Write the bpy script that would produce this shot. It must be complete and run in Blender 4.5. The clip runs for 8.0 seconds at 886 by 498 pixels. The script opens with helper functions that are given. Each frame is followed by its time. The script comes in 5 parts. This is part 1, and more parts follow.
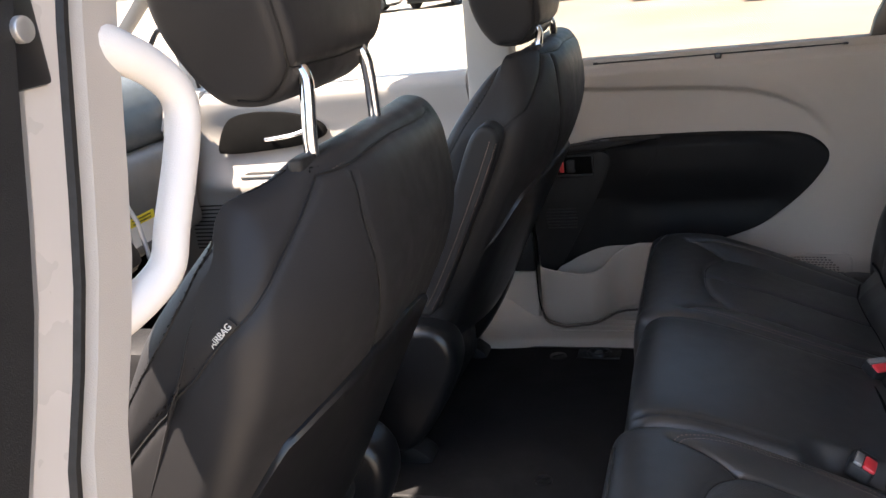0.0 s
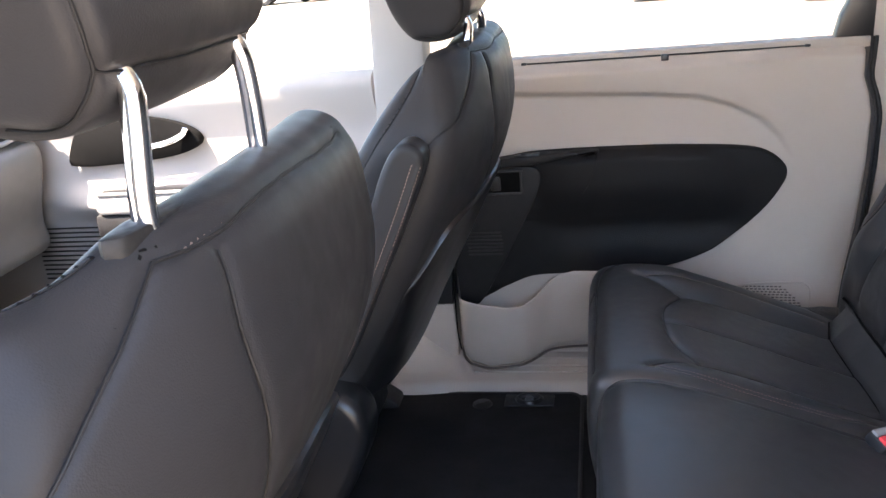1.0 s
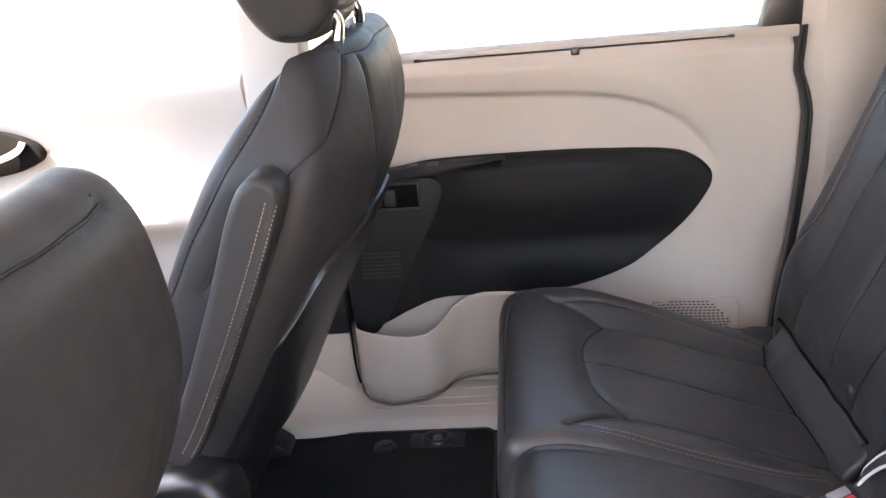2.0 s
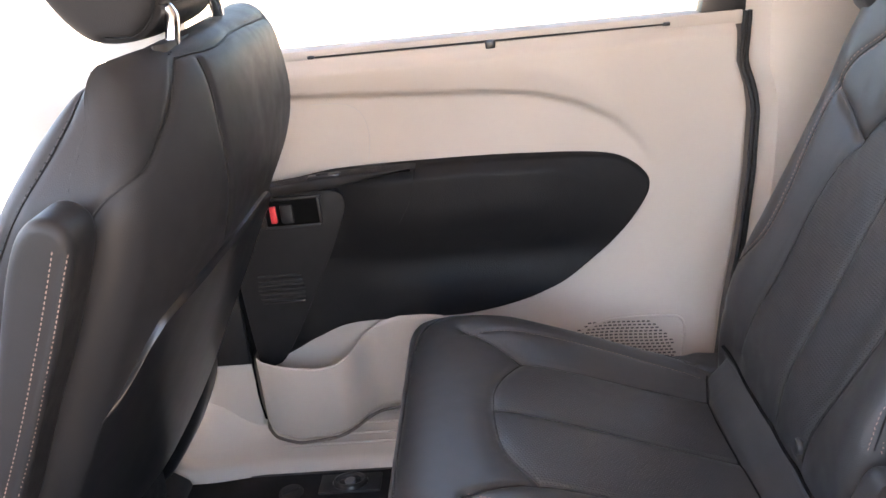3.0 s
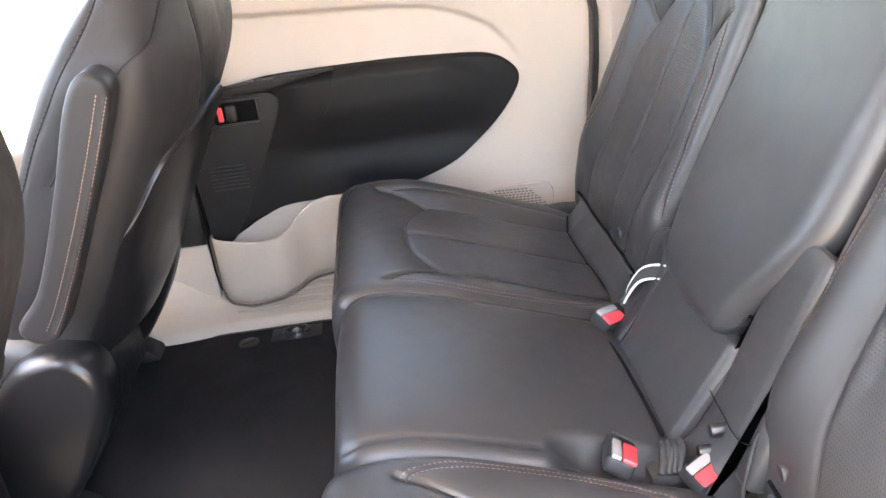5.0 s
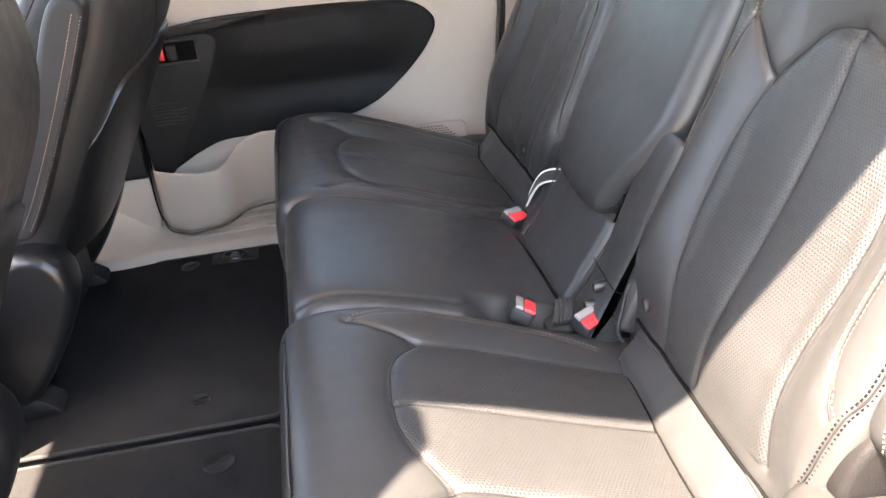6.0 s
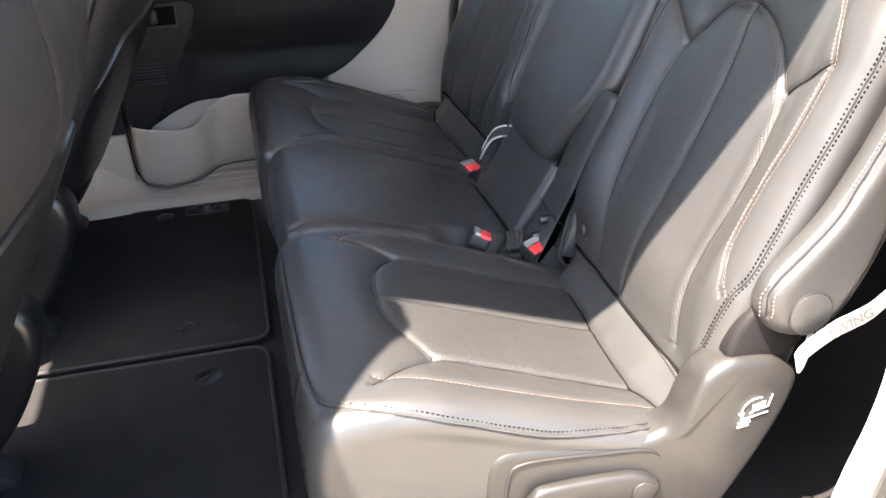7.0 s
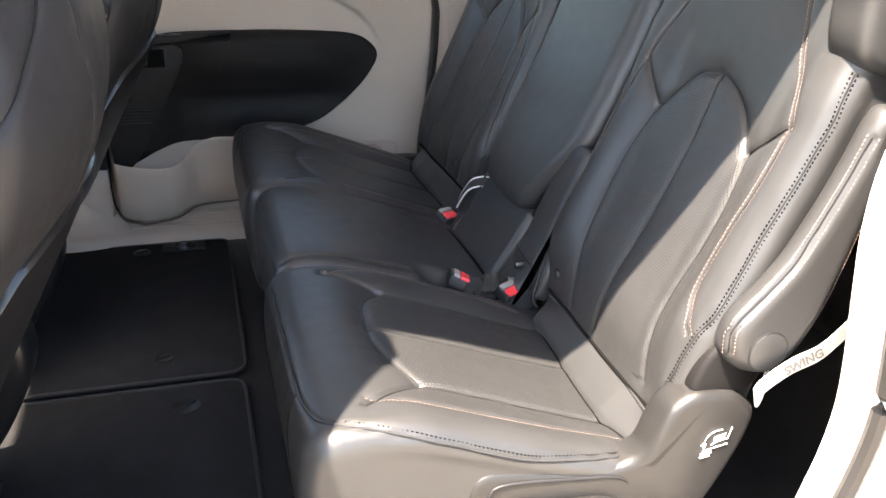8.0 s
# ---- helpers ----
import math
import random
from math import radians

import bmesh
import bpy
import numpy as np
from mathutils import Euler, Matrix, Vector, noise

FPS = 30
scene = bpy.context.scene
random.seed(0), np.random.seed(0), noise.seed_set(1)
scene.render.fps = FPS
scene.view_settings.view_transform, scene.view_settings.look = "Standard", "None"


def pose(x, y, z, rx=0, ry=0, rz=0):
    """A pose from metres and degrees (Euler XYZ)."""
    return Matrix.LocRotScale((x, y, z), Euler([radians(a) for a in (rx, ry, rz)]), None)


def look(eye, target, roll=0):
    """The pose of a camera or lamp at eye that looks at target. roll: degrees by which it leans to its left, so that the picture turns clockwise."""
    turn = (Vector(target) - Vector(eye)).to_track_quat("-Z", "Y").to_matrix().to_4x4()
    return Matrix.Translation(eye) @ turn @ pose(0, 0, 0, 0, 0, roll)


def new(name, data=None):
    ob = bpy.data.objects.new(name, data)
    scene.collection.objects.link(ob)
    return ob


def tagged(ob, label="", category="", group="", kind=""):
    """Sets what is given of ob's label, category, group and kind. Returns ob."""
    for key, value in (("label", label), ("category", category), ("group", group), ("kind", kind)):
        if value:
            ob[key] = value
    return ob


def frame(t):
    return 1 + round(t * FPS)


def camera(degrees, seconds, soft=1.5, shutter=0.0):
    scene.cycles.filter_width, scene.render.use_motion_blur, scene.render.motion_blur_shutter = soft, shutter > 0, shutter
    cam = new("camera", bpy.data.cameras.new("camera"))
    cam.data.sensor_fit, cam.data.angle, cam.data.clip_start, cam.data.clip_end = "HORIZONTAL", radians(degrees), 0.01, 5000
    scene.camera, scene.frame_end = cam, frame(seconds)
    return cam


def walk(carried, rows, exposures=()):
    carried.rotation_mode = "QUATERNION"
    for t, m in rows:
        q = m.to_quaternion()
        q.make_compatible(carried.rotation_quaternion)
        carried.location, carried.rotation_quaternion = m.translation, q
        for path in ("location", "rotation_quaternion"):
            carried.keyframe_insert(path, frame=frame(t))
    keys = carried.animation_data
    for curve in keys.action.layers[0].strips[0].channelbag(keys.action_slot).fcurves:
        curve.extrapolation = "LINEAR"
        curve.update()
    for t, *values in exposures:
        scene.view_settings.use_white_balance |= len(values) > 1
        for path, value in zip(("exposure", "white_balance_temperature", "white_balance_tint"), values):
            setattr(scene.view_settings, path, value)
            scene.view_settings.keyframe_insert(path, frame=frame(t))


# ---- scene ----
cam = camera(54.6, 8.0)
PATH = [
    (0, (0.105, -1.313, 1.016), (-0.506, 0.483, 0.382), -7.2),
    (0.5, (0.058, -1.154, 0.995), (-0.511, 0.65, 0.345), -5.7),
    (1, (-0.021, -0.983, 0.985), (-0.39, 0.865, 0.316), -5.4),
    (1.5, (-0.037, -0.849, 0.986), (-0.217, 1.012, 0.275), -5.2),
    (2.8, (0.096, -0.557, 0.956), (-0.113, 1.287, 0.211), -6.2),
    (3, (0.104, -0.527, 0.953), (-0.031, 1.316, 0.189), -6.1),
    (3.5, (0.122, -0.54, 0.948), (0.125, 1.286, 0.132), -5.9),
    (4, (0.114, -0.642, 0.928), (0.136, 1.167, 0.074), -6.2),
    (4.2, (0.099, -0.694, 0.932), (0.125, 1.107, 0.064), -6.6),
    (5.3, (0.088, -1.046, 0.942), (0.167, 0.763, 0.092), -7.2),
    (5.5, (0.077, -1.103, 0.945), (0.187, 0.698, 0.083), -6.8),
    (6, (0.04, -1.192, 0.925), (0.29, 0.569, 0.011), -5.2),
    (6.5, (-0.029, -1.295, 0.933), (0.3, 0.437, -0.011), -3.7),
    (7, (-0.061, -1.409, 0.943), (0.339, 0.311, 0.005), -2.0),
    (7.5, (-0.1, -1.467, 0.952), (0.389, 0.27, 0.089), 0.4),
    (8, (-0.131, -1.479, 0.952), (0.393, 0.27, 0.135), 1.8),
]
EXPOSURES = [(0.0, 2.75, 6600, 9), (0.5, 3.05, 6500, 7), (1.0, 3.9, 6400, 11), (1.5, 4.25, 6800, 13), (2.8, 4.6, 7100, 15), (3.1, 4.7, 7000, 15), (3.5, 5.2, 6950, 13), (4.0, 5.3, 6900, 12), (5.5, 5.1, 7600, 12),
             (5.9, 4.7, 7300, 11), (6.3, 4.25, 6700, 8), (6.8, 3.95, 6550, 7), (8.0, 3.55, 6650, 7)]
walk(cam, [(t, look(eye, target, roll)) for t, eye, target, roll in PATH], EXPOSURES)

# ---- world, sun, exposure ----
SUN = Vector((-0.42, -0.295, 1.0)).normalized()   # towards the sun
world = bpy.data.worlds.new("sky")
world.use_nodes = True
scene.world = world
wn = world.node_tree.nodes
sky = wn.new("ShaderNodeTexSky")
sky.sky_type = "NISHITA"
sky.sun_disc = False
sky.dust_density = 2.0
sky.sun_elevation = math.asin(SUN.z)
sky.sun_rotation = math.atan2(SUN.x, SUN.y)
wn["Background"].inputs["Strength"].default_value = 0.10
world.node_tree.links.new(sky.outputs["Color"], wn["Background"].inputs["Color"])
sun_data = bpy.data.lights.new("sun", "SUN")
sun_data.energy, sun_data.angle, sun_data.color = 5.0, radians(0.6), (1.0, 0.84, 0.715)
sun = new("sun", sun_data)
sun.matrix_world = look(SUN * 30, (0, 0, 0))

# ---- materials ----


def material(name, color, rough=0.5, metal=0.0, vary=0.12, vary_scale=6.0, grain=0.0, grain_scale=600.0,
             kind="noise", spec=0.5, coat=0.0, rough_vary=0.08):
    """A surface with colour drift at a large scale, a rough drift, and a fine grain in relief."""
    m = bpy.data.materials.new(name)
    m.use_nodes = True
    nt = m.node_tree
    n, l = nt.nodes, nt.links
    b = n["Principled BSDF"]
    b.inputs["Metallic"].default_value = metal
    b.inputs["Specular IOR Level"].default_value = spec
    b.inputs["Coat Weight"].default_value = coat
    tc = n.new("ShaderNodeTexCoord")
    big = n.new("ShaderNodeTexNoise")
    big.inputs["Scale"].default_value, big.inputs["Detail"].default_value = vary_scale, 5
    l.new(tc.outputs["Object"], big.inputs["Vector"])
    ramp = n.new("ShaderNodeMapRange")
    ramp.inputs["From Min"].default_value, ramp.inputs["From Max"].default_value = 0.3, 0.7
    ramp.inputs["To Min"].default_value, ramp.inputs["To Max"].default_value = 1 - vary, 1 + vary
    l.new(big.outputs["Fac"], ramp.inputs["Value"])
    mul = n.new("ShaderNodeVectorMath")
    mul.operation = "SCALE"
    mul.inputs[0].default_value = color
    l.new(ramp.outputs["Result"], mul.inputs["Scale"])
    l.new(mul.outputs["Vector"], b.inputs["Base Color"])
    rr = n.new("ShaderNodeMapRange")
    rr.inputs["From Min"].default_value, rr.inputs["From Max"].default_value = 0.3, 0.7
    rr.inputs["To Min"].default_value, rr.inputs["To Max"].default_value = rough - rough_vary, min(1, rough + rough_vary)
    mid = n.new("ShaderNodeTexNoise")
    mid.inputs["Scale"].default_value, mid.inputs["Detail"].default_value = vary_scale * 7, 3
    l.new(tc.outputs["Object"], mid.inputs["Vector"])
    l.new(mid.outputs["Fac"], rr.inputs["Value"])
    l.new(rr.outputs["Result"], b.inputs["Roughness"])
    if grain:
        if kind == "cells":
            g = n.new("ShaderNodeTexVoronoi")
            out = g.outputs["Distance"]
        else:
            g = n.new("ShaderNodeTexNoise")
            g.inputs["Detail"].default_value = 3
            out = g.outputs["Fac"]
        g.inputs["Scale"].default_value = grain_scale
        l.new(tc.outputs["Object"], g.inputs["Vector"])
        bump = n.new("ShaderNodeBump")
        bump.inputs["Strength"].default_value, bump.inputs["Distance"].default_value = grain, 0.001
        l.new(out, bump.inputs["Height"])
        l.new(bump.outputs["Normal"], b.inputs["Normal"])
    return m


def perforated(name, color, rough, axes, pitch):
    """Leather with rows of small punched holes, staggered, over two of the axes."""
    m = material(name, color, rough, vary=0.06, vary_scale=7, grain=0.11, grain_scale=750, kind="cells", spec=0.60, rough_vary=0.04)
    nt = m.node_tree
    n, l = nt.nodes, nt.links
    b = n["Principled BSDF"]
    tc = n.new("ShaderNodeTexCoord")
    sep = n.new("ShaderNodeSeparateXYZ")
    l.new(tc.outputs["Object"], sep.inputs["Vector"])

    def math_node(op, a, c=None):
        k = n.new("ShaderNodeMath")
        k.operation = op
        for i, v in enumerate((a, c)):
            if v is None:
                continue
            if isinstance(v, (int, float)):
                k.inputs[i].default_value = v
            else:
                l.new(v, k.inputs[i])
        return k.outputs[0]

    u = math_node("DIVIDE", sep.outputs[axes[0]], pitch)
    v = math_node("DIVIDE", sep.outputs[axes[1]], pitch * 0.8)
    row = math_node("FLOOR", v)
    u = math_node("ADD", u, math_node("MULTIPLY", row, 0.5))
    fu = math_node("SUBTRACT", math_node("FRACT", u), 0.5)
    fv = math_node("SUBTRACT", math_node("FRACT", v), 0.5)
    d = math_node("SQRT", math_node("ADD", math_node("MULTIPLY", fu, fu), math_node("MULTIPLY", fv, fv)))
    hole = n.new("ShaderNodeMapRange")
    hole.inputs["From Min"].default_value, hole.inputs["From Max"].default_value = 0.16, 0.27
    l.new(d, hole.inputs["Value"])
    old = b.inputs["Base Color"].links[0].from_socket
    mix = n.new("ShaderNodeVectorMath")
    mix.operation = "SCALE"
    l.new(old, mix.inputs[0])
    keep = n.new("ShaderNodeMapRange")
    keep.inputs["To Min"].default_value = 0.12
    l.new(hole.outputs["Result"], keep.inputs["Value"])
    l.new(keep.outputs["Result"], mix.inputs["Scale"])
    l.new(mix.outputs["Vector"], b.inputs["Base Color"])
    bump = n.new("ShaderNodeBump")
    bump.inputs["Strength"].default_value, bump.inputs["Distance"].default_value = 0.40, 0.0012
    l.new(hole.outputs["Result"], bump.inputs["Height"])
    l.new(b.inputs["Normal"].links[0].from_socket, bump.inputs["Normal"])
    l.new(bump.outputs["Normal"], b.inputs["Normal"])
    return m


LEATHER_C = (0.0295, 0.0298, 0.0304)
M_leather = material("black_leather", LEATHER_C, 0.39, vary=0.08, vary_scale=7, grain=0.11, grain_scale=750, kind="cells", rough_vary=0.04, spec=0.52)
M_leather_b = material("black_leather_plain", (0.0280, 0.0283, 0.0289), 0.39, vary=0.08, vary_scale=5, grain=0.11, grain_scale=700, kind="cells", rough_vary=0.04, spec=0.48)
# the leather again for the front seats, their deeper shade put into the colour
M_back = material("darkened_black_leather", (0.0235, 0.0232, 0.0246), 0.47, vary=0.10, vary_scale=6, grain=0.12, grain_scale=750, kind="cells", rough_vary=0.05, spec=0.20)
M_perf_cushion = perforated("perforated_leather_flat", LEATHER_C, 0.42, ("X", "Y"), 0.0046)
M_perf_back = perforated("perforated_leather_upright", LEATHER_C, 0.42, ("Y", "Z"), 0.0046)
M_thread = material("tan_thread", (0.205, 0.145, 0.122), 0.85, vary=0.2, vary_scale=40)
M_seam = material("leather_seam", (0.012, 0.0118, 0.012), 0.6, vary=0.1, vary_scale=30, spec=0.3)
M_thread_dark = material("black_thread", (0.007, 0.0065, 0.007), 0.95, vary=0.2, vary_scale=40, spec=0.05)
M_black = material("black_plastic", (0.015, 0.015, 0.016), 0.5, spec=0.35, vary=0.12, vary_scale=8, grain=0.35, grain_scale=900)
M_black_s = material("satin_black_plastic", (0.010, 0.010, 0.011), 0.30, vary=0.05, vary_scale=8, rough_vary=0.01)
M_shield = material("charcoal_plastic", (0.015, 0.0145, 0.0142), 0.45, vary=0.08, vary_scale=6, grain=0.3, grain_scale=900)
M_beige = material("beige_plastic", (0.405, 0.350, 0.300), 0.55, vary=0.04, vary_scale=3, grain=0.35, grain_scale=800, spec=0.35)
M_grey = material("grey_beige_plastic", (0.39, 0.365, 0.335), 0.55, vary=0.05, vary_scale=3, grain=0.35, grain_scale=800, spec=0.35)
M_handle = material("pale_grey_plastic", (0.62, 0.60, 0.58), 0.5, vary=0.04, vary_scale=4, grain=0.3, grain_scale=800)
M_vinyl = material("black_vinyl", (0.0095, 0.0090, 0.0092), 0.55, spec=0.14, vary=0.18, vary_scale=5, grain=0.3, grain_scale=500, kind="cells")
M_carpet = material("black_carpet", (0.020, 0.0198, 0.0205), 0.95, vary=0.16, vary_scale=14, grain=1.0, grain_scale=1400, spec=0.1)
M_binding = material("mat_edge", (0.013, 0.013, 0.0135), 0.75, vary=0.25, vary_scale=40, grain=0.6, grain_scale=1500)
M_rubber = material("black_rubber", (0.008, 0.0075, 0.0072), 0.65, vary=0.2, vary_scale=20)
M_console = material("dark_console_plastic", (0.0125, 0.0118, 0.0120), 0.55, spec=0.2, vary=0.10, vary_scale=8, grain=0.35, grain_scale=900)
M_hinge = material("charcoal_hinge_plastic", (0.027, 0.027, 0.0275), 0.42, spec=0.4, vary=0.10, vary_scale=8, grain=0.3, grain_scale=900)
# near-black for dark joints, and for recess shade painted on solid parts
M_void = material("recess_shade_and_joint", (0.003, 0.003, 0.003), 0.9, vary=0.05, spec=0.1)
M_chrome = material("chrome", (0.78, 0.78, 0.80), 0.12, metal=1.0, vary=0.04, rough_vary=0.05)
M_silver = material("satin_silver", (0.55, 0.55, 0.55), 0.35, metal=0.8, vary=0.06)
M_red = material("red_plastic", (0.70, 0.045, 0.055), 0.4, vary=0.08, vary_scale=30)
M_slotgrey = material("light_grey_plastic", (0.24, 0.235, 0.23), 0.4, vary=0.06, vary_scale=30)
M_buckle = material("grey_plastic", (0.13, 0.13, 0.135), 0.45, vary=0.1, vary_scale=30)
M_web = material("black_webbing", (0.02, 0.02, 0.02), 0.7, vary=0.2, vary_scale=60, grain=0.8, grain_scale=1200)
M_slot = material("dark_beige_slot", (0.085, 0.068, 0.058), 0.7, vary=0.1, vary_scale=40)
M_white = material("white_webbing", (0.62, 0.61, 0.585), 0.8, vary=0.08, vary_scale=60, grain=0.8, grain_scale=1500)
M_print = material("white_print", (0.6, 0.6, 0.59), 0.6, vary=0.05, vary_scale=50)
M_ink = material("dark_ink", (0.06, 0.06, 0.06), 0.7, vary=0.1, vary_scale=50)
M_dash = material("blue_grey_dash", (0.045, 0.055, 0.060), 0.5, vary=0.08, vary_scale=4, grain=0.4, grain_scale=600)
M_dash_l = material("grey_dash", (0.17, 0.17, 0.165), 0.55, vary=0.06, vary_scale=4, grain=0.4, grain_scale=600)
M_sticker = material("white_sticker", (0.75, 0.75, 0.72), 0.5, vary=0.04, vary_scale=40)
M_yellow = material("yellow_sticker", (0.80, 0.66, 0.04), 0.5, vary=0.04, vary_scale=40)
M_paint = material("pale_body_paint", (0.50, 0.475, 0.45), 0.3, vary=0.03, vary_scale=3, coat=0.5)
M_cloth = material("headliner_cloth", (0.78, 0.74, 0.69), 0.9, vary=0.05, vary_scale=8, grain=0.5, grain_scale=1500)
M_ground = material("pale_gravel_lot", (0.285, 0.25, 0.205), 0.95, vary=0.16, vary_scale=0.35, grain=1.0, grain_scale=40, spec=0.1)
M_tyre = material("tyre", (0.02, 0.02, 0.02), 0.8, vary=0.2, vary_scale=20)
M_glassdark = material("dark_car_glass", (0.02, 0.025, 0.03), 0.08, vary=0.05)


def glass_material():
    m = bpy.data.materials.new("window_glass")
    m.use_nodes = True
    b = m.node_tree.nodes["Principled BSDF"]
    b.inputs["Base Color"].default_value = (0.93, 0.96, 0.95, 1)
    b.inputs["Roughness"].default_value = 0.0
    b.inputs["IOR"].default_value = 1.05
    b.inputs["Transmission Weight"].default_value = 1.0
    return m


M_glass = glass_material()
M_privacy = glass_material()
M_privacy.name = "tinted_window_glass"
M_privacy.node_tree.nodes["Principled BSDF"].inputs["Base Color"].default_value = (0.45, 0.455, 0.43, 1)


def car_paint(name, color):
    return material(name, color, 0.25, vary=0.03, vary_scale=1, coat=1.0)


# ---- building helpers ----


def thing(name, at, label, category, group="", kind=""):
    ob = new(name)
    ob.empty_display_size = 0.05
    ob.matrix_basis = Matrix.Translation(at)
    return tagged(ob, label, category, group, kind)


def part(name, data, mat, parent=None, label="", smooth=True):
    """Links a bmesh, or (points, faces), given in the world's metres, as one mesh under its parent."""
    me = bpy.data.meshes.new(name)
    if isinstance(data, bmesh.types.BMesh):
        bmesh.ops.recalc_face_normals(data, faces=data.faces)
        data.to_mesh(me)
        data.free()
    else:
        me.from_pydata([tuple(v) for v in data[0]], [], [tuple(f) for f in data[1]])
    me.materials.append(mat)
    me.polygons.foreach_set("use_smooth", [smooth] * len(me.polygons))
    if smooth and len(me.polygons) < 6000:
        me.set_sharp_from_angle(angle=radians(42))
    me.update()
    ob = new(name, me)
    if parent is not None:
        ob.parent = parent
        top = parent
        while top.parent:
            top = top.parent
        ob.matrix_parent_inverse = (top.matrix_basis if parent == top and parent.data is None else Matrix()).inverted()
    if label:
        ob["label"] = label
    if name == "stitching":
        ob["kind"] = "stuff"
    return ob


def solo(name, data, mat, label, category, group="", kind="", smooth=True):
    return tagged(part(name, data, mat, None, "", smooth), label, category, group, kind)


def join(*bms):
    out = bmesh.new()
    for b in bms:
        me = bpy.data.meshes.new("join")
        b.to_mesh(me)
        b.free()
        out.from_mesh(me)
        bpy.data.meshes.remove(me)
    return out


def box(size, at, bevel=0.0, turn=None, seg=2):
    bm = bmesh.new()
    bmesh.ops.create_cube(bm, size=1.0)
    bmesh.ops.scale(bm, vec=size, verts=bm.verts)
    if bevel:
        bmesh.ops.bevel(bm, geom=bm.edges[:], offset=bevel, segments=seg, profile=0.5, affect="EDGES")
    m = Matrix.Translation(at)
    if turn is not None:
        m = m @ turn
    bmesh.ops.transform(bm, matrix=m, verts=bm.verts)
    return bm


def smooth_line(pts, n, closed=False):
    """Points spaced evenly along a Catmull-Rom line through pts."""
    p = np.array(pts, float)
    k = len(p)
    out = []
    spans = k if closed else k - 1
    for i in range(spans):
        if closed:
            a, b, c, d = p[(i - 1) % k], p[i], p[(i + 1) % k], p[(i + 2) % k]
        else:
            a, b, c, d = p[max(i - 1, 0)], p[i], p[i + 1], p[min(i + 2, k - 1)]
        for t in np.linspace(0, 1, 24, endpoint=False):
            out.append(0.5 * ((2 * b) + (c - a) * t + (2 * a - 5 * b + 4 * c - d) * t * t + (3 * b - a - 3 * c + d) * t ** 3))
    out.append(p[0] if closed else p[-1])
    out = np.array(out)
    s = np.r_[0, np.cumsum(np.linalg.norm(np.diff(out, axis=0), axis=1))]
    want = np.linspace(0, s[-1], n, endpoint=not closed)
    return np.stack([np.interp(want, s, out[:, i]) for i in range(out.shape[1])], 1)


def cut_corners(pts, times=2):
    """A broken line whose corners are cut, ends kept."""
    p = [np.array(q, float) for q in pts]
    for _ in range(times):
        q = [p[0]]
        for a, b in zip(p[:-1], p[1:]):
            q += [0.75 * a + 0.25 * b, 0.25 * a + 0.75 * b]
        p = q + [p[-1]]
    return [tuple(q) for q in p]


def tube(path, r, n=10, flat=1.0, up=(0, 0, 1)):
    """A pipe along a path; flat squeezes it across its second axis."""
    p = np.array(path, float)
    t = np.gradient(p, axis=0)
    t /= np.linalg.norm(t, axis=1)[:, None]
    rr = np.full(len(p), r) if np.isscalar(r) else np.array(r)
    vs, fs = [], []
    ref = np.array(up, float)
    for i in range(len(p)):
        a = np.cross(t[i], ref)
        if np.linalg.norm(a) < 1e-3:
            a = np.cross(t[i], (1, 0, 0.01))
        a /= np.linalg.norm(a)
        b = np.cross(a, t[i])
        for k in range(n):
            w = 2 * math.pi * k / n
            vs.append(p[i] + rr[i] * (math.cos(w) * a + flat * math.sin(w) * b))
    for i in range(len(p) - 1):
        for k in range(n):
            q = (k + 1) % n
            fs.append((i * n + k, i * n + q, (i + 1) * n + q, (i + 1) * n + k))
    fs.append(tuple(range(n))[::-1])
    fs.append(tuple((len(p) - 1) * n + k for k in range(n)))
    bm = bmesh.new()
    bv = [bm.verts.new(v) for v in vs]
    for f in fs:
        bm.faces.new([bv[i] for i in f])
    return bm


def prism(poly, axis, lo, hi, bevel=0.0, seg=2):
    """A flat outline pulled from lo to hi along an axis. The outline's two numbers are the other axes in order."""
    bm = bmesh.new()

    def place(p, v):
        q = list(p)
        q.insert(axis, v)
        return q

    a = [bm.verts.new(place(p, lo)) for p in poly]
    b = [bm.verts.new(place(p, hi)) for p in poly]
    n = len(poly)
    bm.faces.new(a[::-1])
    bm.faces.new(b)
    for i in range(n):
        bm.faces.new((a[i], a[(i + 1) % n], b[(i + 1) % n], b[i]))
    bmesh.ops.recalc_face_normals(bm, faces=bm.faces)
    if bevel:
        caps = {f for f in bm.faces if len(f.verts) == n and n > 4}
        edges = [e for e in bm.edges if any(f in caps for f in e.link_faces)] if caps else bm.edges[:]
        bmesh.ops.bevel(bm, geom=edges, offset=bevel, segments=seg, profile=0.5, affect="EDGES")
    return bm


def disc(at, r, axis, depth, n=28, bevel=0.0):
    ring = [(r * math.cos(2 * math.pi * k / n), r * math.sin(2 * math.pi * k / n)) for k in range(n)]
    others = [at[i] for i in range(3) if i != axis]
    return prism([(p[0] + others[0], p[1] + others[1]) for p in ring], axis, at[axis] - depth / 2, at[axis] + depth / 2, bevel)


def line_distance(q, lines):
    """The distance of each row of q (n x 2) to the nearest of some broken lines."""
    best = np.full(len(q), 9.0)
    for line in lines:
        p = np.array(line, float)
        for a, b in zip(p[:-1], p[1:]):
            ab = b - a
            t = np.clip(((q - a) @ ab) / max(ab @ ab, 1e-12), 0, 1)
            best = np.minimum(best, np.linalg.norm(q - (a + t[:, None] * ab), axis=1))
    return best


